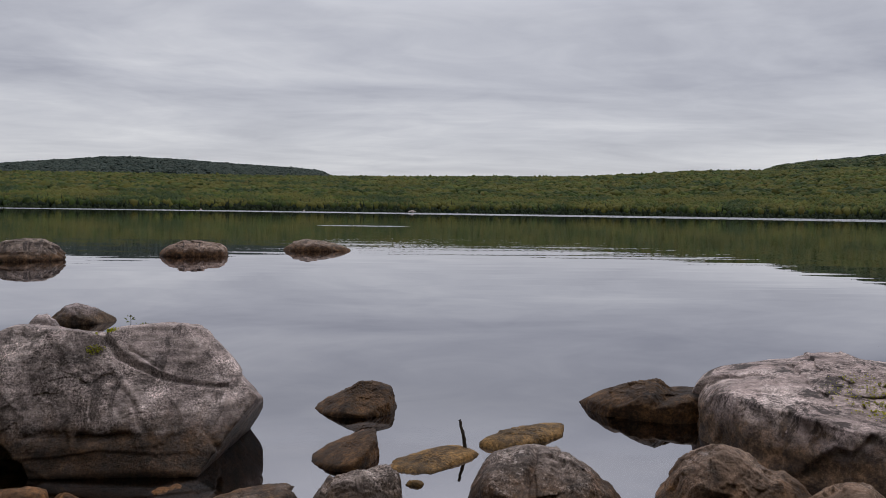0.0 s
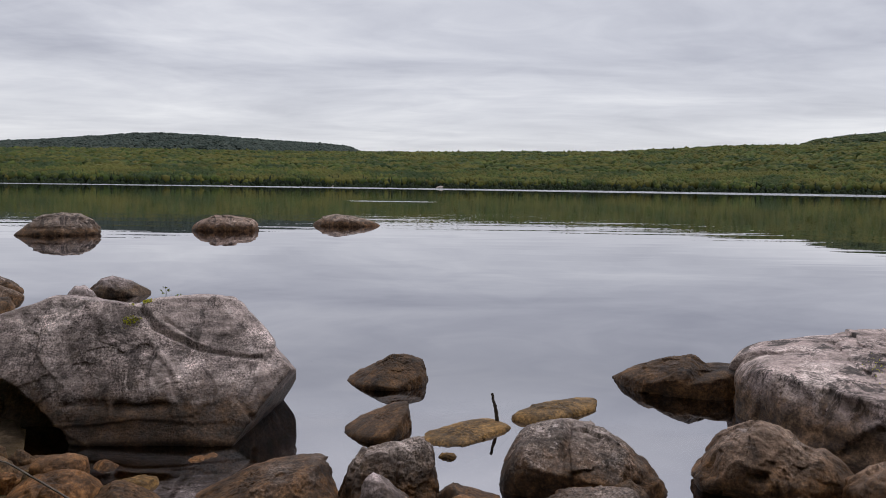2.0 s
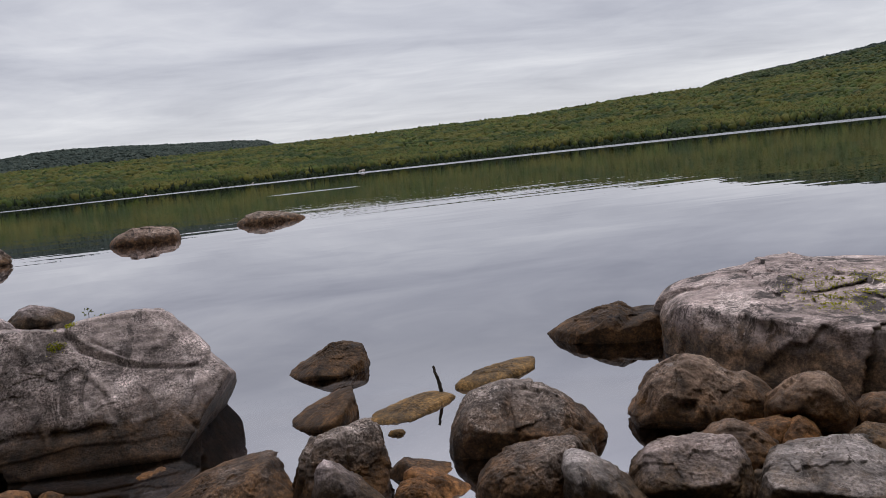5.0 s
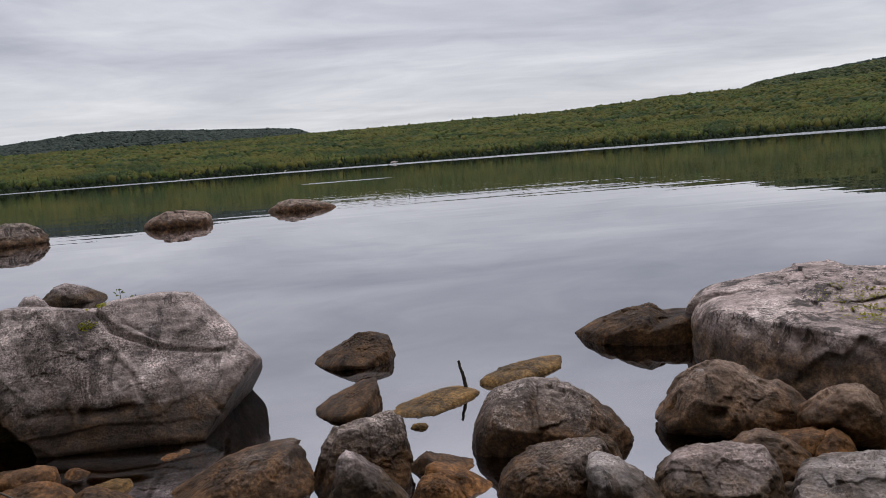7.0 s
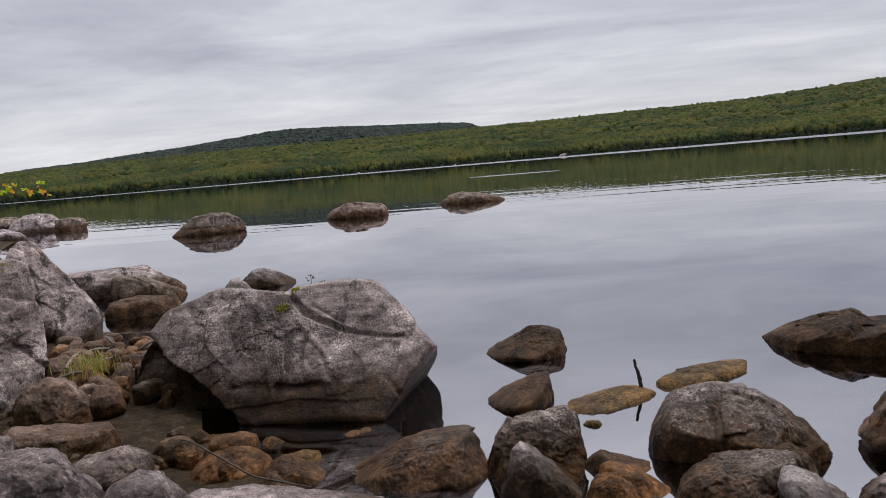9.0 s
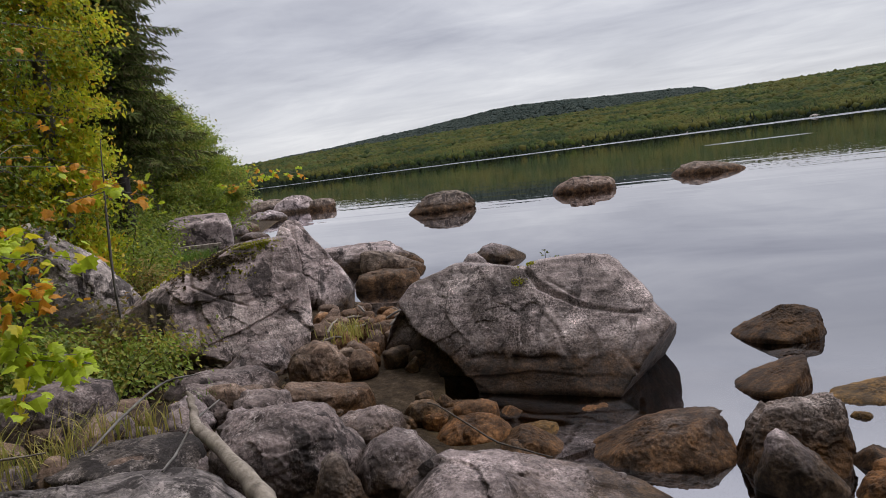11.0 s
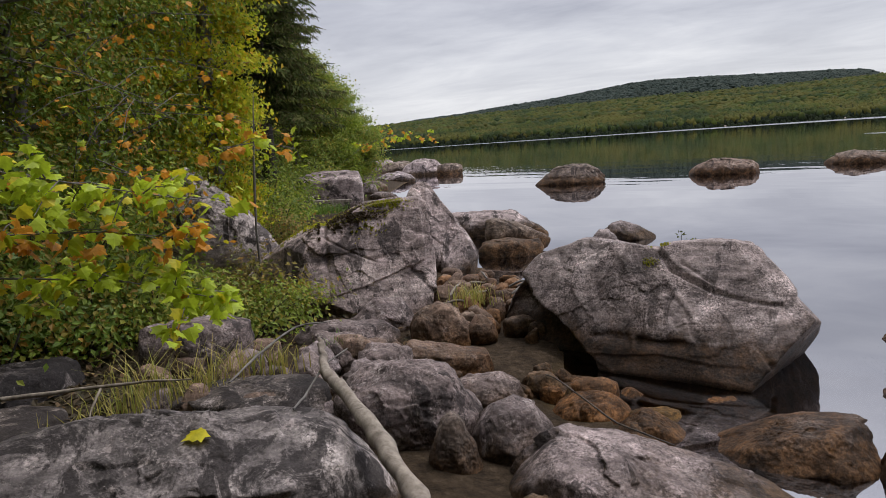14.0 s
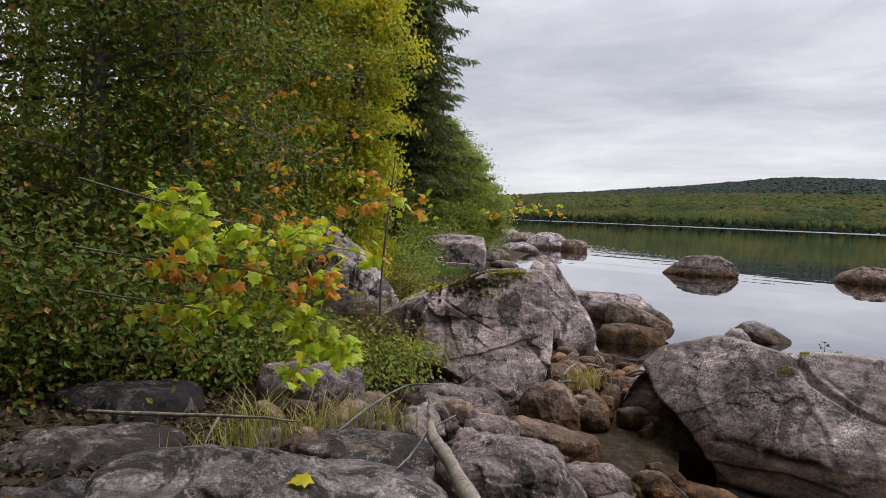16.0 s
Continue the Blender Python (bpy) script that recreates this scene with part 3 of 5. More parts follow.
# ---- ground, water ----
def build_ground():
    az = np.radians(np.concatenate([np.linspace(-62, 72, 360), np.linspace(78, 292, 44)]))
    radii = 0.25 * (4200 / 0.25) ** np.linspace(0, 1, 190)
    radii = np.sort(np.concatenate([radii, [FAR_SHORE - 5, FAR_SHORE - 2, FAR_SHORE, FAR_SHORE + 3, FAR_SHORE + 6]]))
    rr, aa = np.meshgrid(radii, az, indexing="ij")
    px, py = -np.sin(aa) * rr, np.cos(aa) * rr
    z = land_height(px, py)
    wob = rough_field(np.stack([px.ravel(), py.ravel(), 0 * px.ravel()], 1)[: 130 * len(az)], 1.1, 4, 2)
    flatz = z.ravel()
    flatz[: len(wob)] += wob * 0.05
    v = np.stack([px.ravel(), py.ravel(), flatz], 1)
    a, b = np.meshgrid(np.arange(len(radii) - 1), np.arange(len(az)), indexing="ij")
    a, b = a.ravel(), b.ravel()
    c = (b + 1) % len(az)
    quads = np.stack([a * len(az) + b, a * len(az) + c, (a + 1) * len(az) + c, (a + 1) * len(az) + b], 1)[:, ::-1]
    middle = len(v)
    v = np.concatenate([v, [(0, 0, float(flatz[: len(az)].mean()))]])
    hub = np.arange(len(az))
    cap = np.stack([np.full(len(az) // 2, middle), (hub[::2] + 2) % len(az), hub[1::2], hub[::2]], 1)[:, ::-1]
    quads = np.concatenate([quads, cap])
    me = mesh_of("ground", v, quads, GROUND, smooth=True)
    tagged(new("ground", me), "stony lake shore, lake bed and wooded hills", "ground", kind="structure")


build_ground()
ring = [(-math.sin(a) * r, math.cos(a) * r, 0.0) for r in (1.2, 30.0, 640.0) for a in np.linspace(0, 2 * math.pi, 97)[:-1]]
ring_quads = [(k * 96 + j, k * 96 + (j + 1) % 96, (k + 1) * 96 + (j + 1) % 96, (k + 1) * 96 + j) for k in range(2) for j in range(96)]
tagged(new("water", mesh_of("water", np.array(ring), np.array(ring_quads)[:, ::-1], WATER)), "calm grey lake mirroring sky and woods", "lake", kind="structure")


# ---- woods on the far side ----
def far_woods(name, label, r0, r1, az0, az1, spacing, mat, seed, conifer, tall, wide, fine=1):
    rs = np.random.RandomState(seed)
    area = radians(az1 - az0) * (r1 * r1 - r0 * r0) / 2
    k = int(area / spacing**2)
    r = np.sqrt(rs.uniform(r0 * r0, r1 * r1, k))
    az = radians(az0) + rs.uniform(0, 1, k) * radians(az1 - az0)
    px, py = -np.sin(az) * r, np.cos(az) * r
    z = land_height(px, py)
    if conifer:
        sides = 5
        ring_a = np.arange(sides) * 2 * math.pi / sides
        base = np.concatenate([np.stack([np.cos(ring_a), np.sin(ring_a), 0 * ring_a], 1), np.stack([0.45 * np.cos(ring_a + 0.6), 0.45 * np.sin(ring_a + 0.6), 0 * ring_a + 0.45], 1), [[0, 0, 1]]])
        f = []
        for j in range(sides):
            q = (j + 1) % sides
            f += [(j, q, sides + j), (q, sides + q, sides + j), (sides + j, sides + q, 2 * sides)]
        f = np.array(f)
    else:
        base, f = ICO[fine][0] * (1, 1, 0.45) + (0, 0, 0.52), ICO[fine][1]
    high = tall * rs.uniform(*((0.65, 1.2) if conifer else (0.9, 1.08)), k)
    girth = rs.uniform(wide * 0.6, wide * 1.25, k)
    v = base[None] * np.stack([girth, girth, high], 1)[:, None, :]
    v = v + rs.normal(size=v.shape) * (girth * 0.2)[:, None, None]
    v = v + np.stack([px, py, z - 0.6], 1)[:, None, :]
    faces = (f[None] + (np.arange(k) * len(base))[:, None, None]).reshape(-1, 3)
    return tagged(new(name, mesh_of(name, v.reshape(-1, 3), faces, mat, fine == 1)), label, "forest", kind="stuff")


far_woods("far_shore_woods", "mixed green and yellowing woods along the far shore", 602, 700, -44, 46, 3.0, FAR_WOOD, 11, False, 7.5, 2.7)
far_woods("hillside_woods", "autumn-tinged broadleaf woods on the low hillside", 700, 1170, -44, 46, 6.2, FAR_WOOD, 12, False, 8.0, 5.0)
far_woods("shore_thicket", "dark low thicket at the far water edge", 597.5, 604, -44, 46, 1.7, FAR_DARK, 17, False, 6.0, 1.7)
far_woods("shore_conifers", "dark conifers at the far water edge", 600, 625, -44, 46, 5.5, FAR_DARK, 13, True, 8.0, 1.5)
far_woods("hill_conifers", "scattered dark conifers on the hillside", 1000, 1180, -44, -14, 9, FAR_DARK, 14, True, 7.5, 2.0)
far_woods("upper_hill_woods", "dark green woods on the upper slopes", 1170, 1760, -44, -22, 11.0, FAR_GREEN, 18, False, 8.0, 7.0)
far_woods("upper_hill_woods", "woods on the slopes of the long hill, tinted blue-green for haze", 1300, 1760, 4, 45, 8.5, FAR_HAZY, 19, False, 5.0, 5.0)
far_woods("mountain_woods", "dark woods on the mountains, tinted blue-green for haze", 1750, 2040, -44, 45, 9.0, FAR_HAZY, 15, False, 3.5, 6.5)
far_woods("mountain_conifers", "dark conifers on the mountain ridge", 1900, 2040, -44, 45, 15, FAR_HAZY, 16, True, 5.5, 2.6)


# ---- boulders and stones ----
HUMP = [(0.0, 0.25), (0.08, 0.6), (0.3, 0.95), (0.6, 1.0), (0.88, 0.7), (1.0, 0.25)]
DOME = [(0.0, 0.3), (0.1, 0.68), (0.28, 0.93), (0.55, 1.0), (0.8, 0.88), (0.94, 0.6), (1.0, 0.3)]
SLAB = [(0.0, 0.3), (0.04, 0.85), (0.3, 1.0), (0.75, 0.97), (0.97, 0.8), (1.0, 0.3)]
WEDGE_L = [(0.0, 0.0), (0.35, 0.45), (0.8, 1.0), (0.96, 0.9), (1.0, 0.1)]
WEDGE_R = [(0.0, 0.1), (0.05, 0.85), (0.25, 1.0), (0.7, 0.5), (1.0, 0.0)]
PEAK = [(0.0, 0.15), (0.2, 0.6), (0.42, 1.0), (0.55, 0.97), (0.82, 0.5), (1.0, 0.1)]

# the great split boulder at the water's edge
great_boulder = rock("boulder", -2.25, 5.22, 0, 2.71, 2.0, 1.0, 20.5, [(0.0, 0.0), (0.01, 0.16), (0.04, 0.40), (0.11, 0.63), (0.17, 0.82), (0.27, 0.90), (0.33, 0.97), (0.40, 0.95), (0.48, 0.91), (0.56, 0.86), (0.60, 0.89), (0.66, 0.91), (0.75, 0.91), (0.82, 0.85), (0.88, 0.68), (0.94, 0.45), (0.99, 0.29), (1.0, 0.17), (0.97, 0.04), (0.93, -0.12)], SPLIT,
     "huge cracked grey granite boulder, brown where it meets the water", 3, below=0.3, power=4.5, level=7, chips=0, flakes=0, rough=0.38,
     cuts=[((-0.10, -0.75, 0.65), (0.46, -0.74, 0.12)), ((-0.27, -0.78, -0.56), (0.46, -0.75, 0.15)), ((0.78, -0.40, -0.48), (0.985, -0.10, 0.22)), ((-0.32, -0.79, 0.51), (0.55, -0.46, 0.48)), ((0.25, -0.62, 0.74), (0.80, -0.52, 0.56))],
     ledges=[([(0.54, 0.92), (0.56, 0.85), (0.59, 0.75), (0.64, 0.665), (0.71, 0.595), (0.80, 0.53), (0.86, 0.52), (0.93, 0.56), (0.97, 0.58)], 0.03), ([(0.30, 0.10), (0.40, 0.12), (0.56, 0.17), (0.73, 0.13), (0.85, 0.12)], 0.018)],
     caves=[([(0.40, -0.1), (0.37, 0.07), (0.32, 0.20), (0.24, 0.34), (0.18, 0.45), (0.11, 0.66)], 0.38)],
     grooves=[(0.56, 0.86, 0.59, 0.74, 0.014, 0.025), (0.59, 0.74, 0.71, 0.58, 0.013, 0.025), (0.71, 0.58, 0.88, 0.51, 0.013, 0.025), (0.52, 0.62, 0.58, 0.40, 0.06, 0.018),
              (0.57, 0.70, 0.63, 0.48, 0.022, -0.014), (0.63, 0.48, 0.67, 0.28, 0.022, -0.014), (0.45, 0.84, 0.47, 0.70, 0.03, -0.012), (0.28, 0.64, 0.36, 0.38, 0.025, -0.014), (0.34, 0.66, 0.41, 0.42, 0.07, 0.015), (0.50, 0.235, 0.62, 0.25, 0.03, 0.06), (0.36, 0.24, 0.46, 0.25, 0.03, 0.035), (0.80, 0.28, 0.84, 0.12, 0.014, 0.04), (0.62, 0.80, 0.70, 0.66, 0.012, 0.02)])
rock("stone", -2.70, 5.50, 0.72, 0.36, 0.4, 0.27, 26.0, [(0.0, 0.3), (0.2, 0.66), (0.42, 0.95), (0.6, 1.0), (0.82, 0.75), (1.0, 0.3)], SPLIT, "small grey knob of granite on the great boulder", 4, below=0.3)
rock("boulder", -4.96, 11.28, 0, 0.98, 0.7, 0.31, 23.8, [(0.0, 0.12), (0.24, 0.82), (0.4, 1.0), (0.69, 0.69), (1.0, 0.12)], GREY, "low pointed grey rock standing in the lake", 5, power=1.8)
rock("boulder", -6.07, 9.24, 0, 1.05, 0.6, 0.27, 33.3, [(0.0, 0.3), (0.03, 0.6), (0.14, 0.80), (0.5, 1.0), (0.9, 0.9), (1.0, 0.31), (0.97, -0.2)], DARK, "flat dark slab lying in shallow water", 6, power=4.0, chips=1)
rock("boulder", -6.19, 9.66, 0.16, 1.08, 0.6, 0.40, 34.1, [(0.0, 0.15), (0.04, 0.91), (0.12, 1.0), (0.5, 0.78), (0.75, 0.44), (1.0, 0.08)], DARK, "dark tilted slab stacked on a flat one", 7, below=0.12, power=4.0, chips=1)
rock("stone", -6.80, 11.38, 0, 0.43, 0.4, 0.20, 30.6, [(0.0, 0.3), (0.05, 0.66), (0.45, 1.0), (1.0, 0.2)], DARK, "small dark wedge of rock in shallow water", 8, level=4)
rock("boulder", -7.94, 11.52, 0, 2.18, 1.3, 0.44, 35.0, [(0.0, 0.5), (0.03, 0.8), (0.16, 1.0), (0.53, 1.0), (0.71, 0.9), (0.84, 0.47), (1.0, 0.08)], GREY, "long low grey rock sloping into the lake", 9, power=4.0, chips=1)
rock("boulder", -12.74, 24.23, 0, 2.76, 1.4, 0.75, 27.7, [(0.0, 0.0), (0.17, 0.48), (0.34, 0.85), (0.55, 1.0), (0.75, 0.94), (0.89, 0.60), (1.0, 0.12), (0.95, -0.12)], DARK, "grey boulder standing alone in the lake", 10, level=6, power=2.0, chips=1, flakes=5,
     grooves=[(0.74, 0.75, 0.93, 0.15, 0.05, 0.10), (0.2, 0.3, 0.5, 0.36, 0.04, 0.05)], group="rocks out in the lake")
rock("boulder", -7.93, 27.59, 0, 2.54, 1.4, 0.58, 16.2, [(0.0, 0.1), (0.03, 0.34), (0.14, 0.69), (0.31, 1.0), (0.56, 0.96), (0.89, 0.78), (0.98, 0.5), (1.0, 0.1)], BROWN, "rounded brownish boulder standing in the lake", 11, level=6, power=2.0, chips=0, flakes=5, group="rocks out in the lake")
rock("boulder", -3.88, 31.97, 0, 3.14, 1.6, 0.50, 7.0, [(0.0, 0.05), (0.16, 0.66), (0.37, 1.0), (0.63, 0.80), (0.86, 0.45), (1.0, 0.05)], DARK, "low grey boulder standing far out in the lake", 12, level=6, power=2.0, chips=0, flakes=5, group="rocks out in the lake")

# the left bank
mossy_boulder = rock("boulder", -5.40, 4.92, 0.15, 1.82, 1.6, 1.15, 46.7, [(-0.1, 0.25), (-0.06, 0.40), (0.08, 0.56), (0.19, 0.65), (0.36, 0.76), (0.55, 0.90), (0.63, 0.96), (0.78, 0.98), (0.92, 1.0), (0.985, 0.97), (1.0, 0.44), (0.97, 0.0)], GREY,
     "huge grey angular boulder with mossy sloping top", 13, below=0.3, power=5.0, level=7, chips=0, flakes=0, rough=0.4,
     cuts=[((0.15, -0.93, 0.32), (0.62, -0.80, 0.25)), ((-0.62, -0.74, 0.22), (0.30, -0.80, 0.45)), ((-0.28, -0.62, 0.74), (0.50, -0.60, 0.80)), ((-0.35, -0.70, -0.62), (0.20, -0.72, 0.22)), ((0.55, -0.80, 0.2), (0.85, -0.72, 0.4))],
     ledges=[([(0.02, 0.24), (0.16, 0.24), (0.34, 0.25), (0.40, 0.22)], 0.05), ([(0.40, 0.24), (0.60, 0.30), (0.80, 0.40), (0.95, 0.47)], 0.02)],
     grooves=[(0.37, 0.76, 0.53, 0.60, 0.012, 0.016), (0.53, 0.60, 0.66, 0.50, 0.012, 0.02), (0.66, 0.52, 0.93, 0.56, 0.02, 0.012)])
rock("boulder", -6.14, 7.51, 0.0, 1.10, 1.2, 1.33, 37.6, [(-0.02, 0.1), (-0.01, 0.40), (0.06, 0.78), (0.16, 0.93), (0.28, 1.0), (0.42, 0.97), (0.53, 0.80), (0.69, 0.63), (0.91, 0.36), (1.0, 0.18), (0.94, 0.0)], GREY, "tall peaked grey boulder split from its neighbour", 14, below=0.3, power=2.6, level=6, chips=0, flakes=3,
     cuts=[((-0.75, -0.62, 0.1), (0.20, -0.55, 0.5)), ((0.45, -0.80, 0.42), (0.62, -0.62, 0.45)), ((-0.3, -0.8, -0.5), (0.15, -0.7, 0.12))], grooves=[(0.30, 0.92, 0.38, 0.55, 0.014, 0.03), (0.38, 0.55, 0.36, 0.25, 0.014, 0.03), (0.08, 0.5, 0.3, 0.48, 0.02, 0.03)])
rock("boulder", -15.51, 14.26, 0.35, 2.06, 2.0, 0.92, 46.7, [(0.0, 0.22), (0.04, 0.79), (0.26, 0.98), (0.6, 1.0), (0.95, 0.94), (1.0, 0.61), (0.99, 0.01)], GREY, "great flat-topped grey block on the bank", 15, power=5.0, chips=0, flakes=0, rough=0.5, cuts=[((0, -0.35, 0.94), (0.5, -0.3, 0.97)), ((0.05, -1, -0.1), (0.5, -0.85, 0.5))])
for k, (x, y, w, h, az) in enumerate([(-33.4, 34.3, 4.4, 1.25, 43.4), (-30.4, 34.6, 3.2, 0.95, 41.0), (-28.2, 34.4, 2.6, 1.05, 38.9), (-25.9, 34.1, 1.5, 0.7, 37.3), (-24.6, 27.6, 2.1, 0.6, 41.5), (-20.7, 21.5, 1.6, 0.55, 43.2), (-19.4, 19.6, 1.3, 0.6, 44.0), (-23.3, 24.0, 1.5, 0.5, 43.8), (-17.0, 18.2, 1.1, 0.35, 42.3), (-13.5, 15.4, 1.0, 0.3, 41.0)]):
    rock("boulder", x, y, -0.05, w, w * 0.8, h, az, (SLAB, HUMP, DOME)[k % 3], (GREY, DARK)[k % 2], "grey shore rock on the wooded point", 20 + k, level=5, group="rocks off the wooded point")
rock("boulder", -7.55, 4.95, 0.65, 1.4, 0.9, 1.12, 57.5, WEDGE_R, PALE, "whitish wedge of rock among the bushes", 31, below=0.3, level=6)
rock("stone", -3.77, 4.45, 0.08, 0.54, 0.5, 0.39, 38.8, [(0.0, 0.2), (0.0, 0.44), (0.06, 0.70), (0.21, 0.89), (0.45, 1.0), (0.68, 0.91), (0.85, 0.6), (1.0, 0.35), (0.98, 0.0)], BROWN, "brown angular stone between two boulders", 32)
rock("stone", -4.45, 4.39, 0.18, 0.70, 0.5, 0.28, 44.1, [(0.0, 0.17), (0.18, 0.59), (0.43, 1.0), (0.75, 0.97), (0.93, 0.43), (1.0, 0.05)], MAUVE, "grey slab leaning on the large boulder", 33)
rock("stone", -4.31, 3.79, 0.18, 0.90, 0.5, 0.23, 46.9, [(0.0, 0.3), (0.05, 0.62), (0.15, 0.9), (0.41, 1.0), (0.84, 0.78), (1.0, 0.35)], MAUVE, "dark flat stone below the large boulder", 34)
rock("stone", -3.78, 3.34, 0.18, 0.76, 0.46, 0.33, 47.2, [(0.0, 0.2), (0.11, 0.72), (0.18, 1.0), (0.56, 0.80), (0.78, 0.5), (1.0, 0.05)], MAUVE, "grey tilted stone beside the driftwood", 35, power=3.5, cuts=[((0.25, -0.3, 0.92), (0.5, 0.0, 0.78))])
rock("boulder", -2.66, 2.70, 0.06, 0.84, 0.66, 0.54, 41.8, [(0.0, 0.2), (0.0, 0.62), (0.07, 0.82), (0.22, 0.95), (0.38, 1.0), (0.62, 0.97), (0.78, 0.89), (0.88, 0.65), (0.99, 0.40), (1.0, 0.1)], MAUVE, "rounded grey boulder flecked with lichen", 36, level=6, chips=0, flakes=5)
rock("stone", -2.16, 2.48, 0.1, 0.30, 0.3, 0.36, 38.9, [(0.0, 0.3), (0.25, 0.85), (0.44, 1.0), (0.6, 0.85), (0.81, 0.44), (1.0, -0.1)], DARK, "small pointed dark stone on end", 37)
rock("stone", -2.08, 2.90, 0.05, 0.52, 0.5, 0.35, 34.4, [(0.0, 0.25), (0.16, 0.68), (0.33, 0.9), (0.53, 1.0), (0.74, 0.87), (0.91, 0.5), (1.0, 0.14)], MAUVE, "rounded grey stone between the boulders", 38, chips=1)
rock("stone", -3.30, 3.87, 0.06, 0.84, 0.5, 0.28, 38.6, [(0.0, 0.3), (0.02, 0.62), (0.19, 1.0), (0.5, 0.82), (0.93, 0.6), (1.0, 0.2)], BROWN, "flat brown stone among the rubble", 39)
rock("stone", -2.58, 3.38, 0.06, 0.50, 0.4, 0.24, 36.0, SLAB, MAUVE, "flat grey stone among the rubble", 40)
rock("stone", -2.42, 4.15, -0.14, 0.75, 0.5, 0.2, 28.9, SLAB, BROWN, "brown stone half under shallow water", 41)
rock("stone", -2.03, 3.80, -0.10, 0.56, 0.5, 0.24, 26.8, DOME, RUST, "rusty orange stone in shallow water", 42)
rock("stone", -1.58, 3.66, -0.06, 0.50, 0.4, 0.20, 22.5, PEAK, BROWN, "brown stone at the water's edge", 43)
rock("stone", -0.88, 3.79, -0.06, 1.02, 0.7, 0.27, 11.6, [(0.0, -0.1), (0.07, 0.0), (0.31, 0.42), (0.5, 0.76), (0.66, 0.90), (0.92, 1.0), (0.96, 0.82), (1.0, 0.2)], SPECK, "brown-grey wedge of granite at the water's edge", 44, level=6)
rock("stone", -4.68, 2.62, 0.3, 0.85, 0.6, 0.38, 58.2, SLAB, MAUVE, "grey angular stone among grass", 45, chips=4)
rock("stone", -3.46, 2.17, 0.28, 0.95, 0.8, 0.22, 54.8, SLAB, SOOTY, "dark flat rock flecked with white lichen", 46)
leaf_slab = rock("boulder", -2.86, 1.42, 0.12, 1.84, 0.96, 0.60, 58.4, [(0.0, 0.5), (0.0, 0.82), (0.06, 0.97), (0.14, 0.98), (0.24, 1.0), (0.41, 0.94), (0.53, 0.87), (0.68, 0.84), (0.83, 0.74), (0.92, 0.46), (1.0, 0.08)], STREAKED, "broad pale grey slab with a yellow leaf on it", 47, below=0.4, power=4.0, level=6, chips=0, flakes=4,
     cuts=[((0.05, -0.45, 0.89), (0.5, -0.25, 0.86)), ((-0.1, -0.95, -0.1), (0.4, -0.9, 0.4))], ledges=[([(0.0, 0.60), (0.2, 0.68), (0.45, 0.58), (0.7, 0.5)], 0.03)])
rock("boulder", -1.20, 2.80, 0.0, 1.42, 0.86, 0.36, 23.1, [(0.0, 0.35), (0.07, 0.70), (0.13, 0.92), (0.2, 1.0), (0.33, 0.98), (0.48, 0.84), (0.62, 0.68), (0.75, 0.52), (0.9, 0.3), (1.0, 0.05)], GREY, "broad pale granite boulder with rough grain", 48, below=0.3, level=6, chips=0, flakes=5)

# the right side
rock("boulder", 2.45, 6.25, 0, 1.26, 0.8, 0.30, -19.5, [(0.0, 0.0), (0.05, 0.16), (0.22, 0.52), (0.45, 0.86), (0.6, 1.0), (0.71, 0.70), (0.87, 0.81), (0.97, 0.74), (1.0, -0.2)], WET, "dark wet boulder standing in the water", 50, level=6, power=2.0, chips=0, flakes=4)
flat_boulder = rock("boulder", 4.21, 5.34, 0, 2.91, 3.4, 0.61, -23.3, [(0.01, -0.35), (0.0, -0.05), (0.0, 0.40), (0.02, 0.60), (0.07, 0.74), (0.16, 0.84), (0.24, 0.88), (0.3, 0.97), (0.4, 1.0), (0.49, 0.95), (0.65, 0.92), (0.84, 0.82), (0.96, 0.56), (1.0, -0.2)], TIDED,
     "huge flat-topped grey granite boulder with mossy crown", 51, below=0.3, power=5.0, level=7, chips=0, flakes=0, rough=0.7,
     cuts=[((-0.50, -0.81, 0.24), (0.02, -0.52, 0.1)), ((-0.05, -0.12, 0.99), (0.4, 0.0, 0.97)), ((-0.48, -0.62, 0.62), (0.2, -0.70, 0.78)), ((-0.86, -0.5, 0.1), (0.01, -0.3, 0.4))],
          grooves=[(0.24, 0.90, 0.30, 0.78, 0.02, 0.05), (0.30, 0.78, 0.62, 0.76, 0.02, 0.045), (0.10, 0.68, 0.16, 0.50, 0.05, 0.05), (0.20, 0.66, 0.25, 0.52, 0.06, 0.06), (0.27, 0.60, 0.31, 0.48, 0.05, 0.05), (0.36, 0.62, 0.42, 0.40, 0.07, 0.06), (0.5, 0.55, 0.8, 0.52, 0.05, 0.05), (0.0, 0.15, 0.3, 0.12, 0.05, 0.02)])
rock("boulder", 2.26, 3.98, -0.02, 0.90, 0.8, 0.43, -23.1, [(0.0, 0.16), (0.09, 0.40), (0.16, 0.73), (0.27, 0.91), (0.42, 1.0), (0.53, 0.93), (0.69, 0.73), (0.88, 0.50), (0.99, 0.30), (1.0, -0.1)], BROWN, "tan pitted granite boulder at the water's edge", 52, level=6, chips=1, flakes=5, cuts=[((0.35, -0.65, 0.68), (0.6, -0.5, 0.62)), ((-0.1, -0.75, -0.65), (0.4, -0.75, 0.14))], grooves=[(0.36, 0.50, 0.43, 0.46, 0.03, 0.07)])
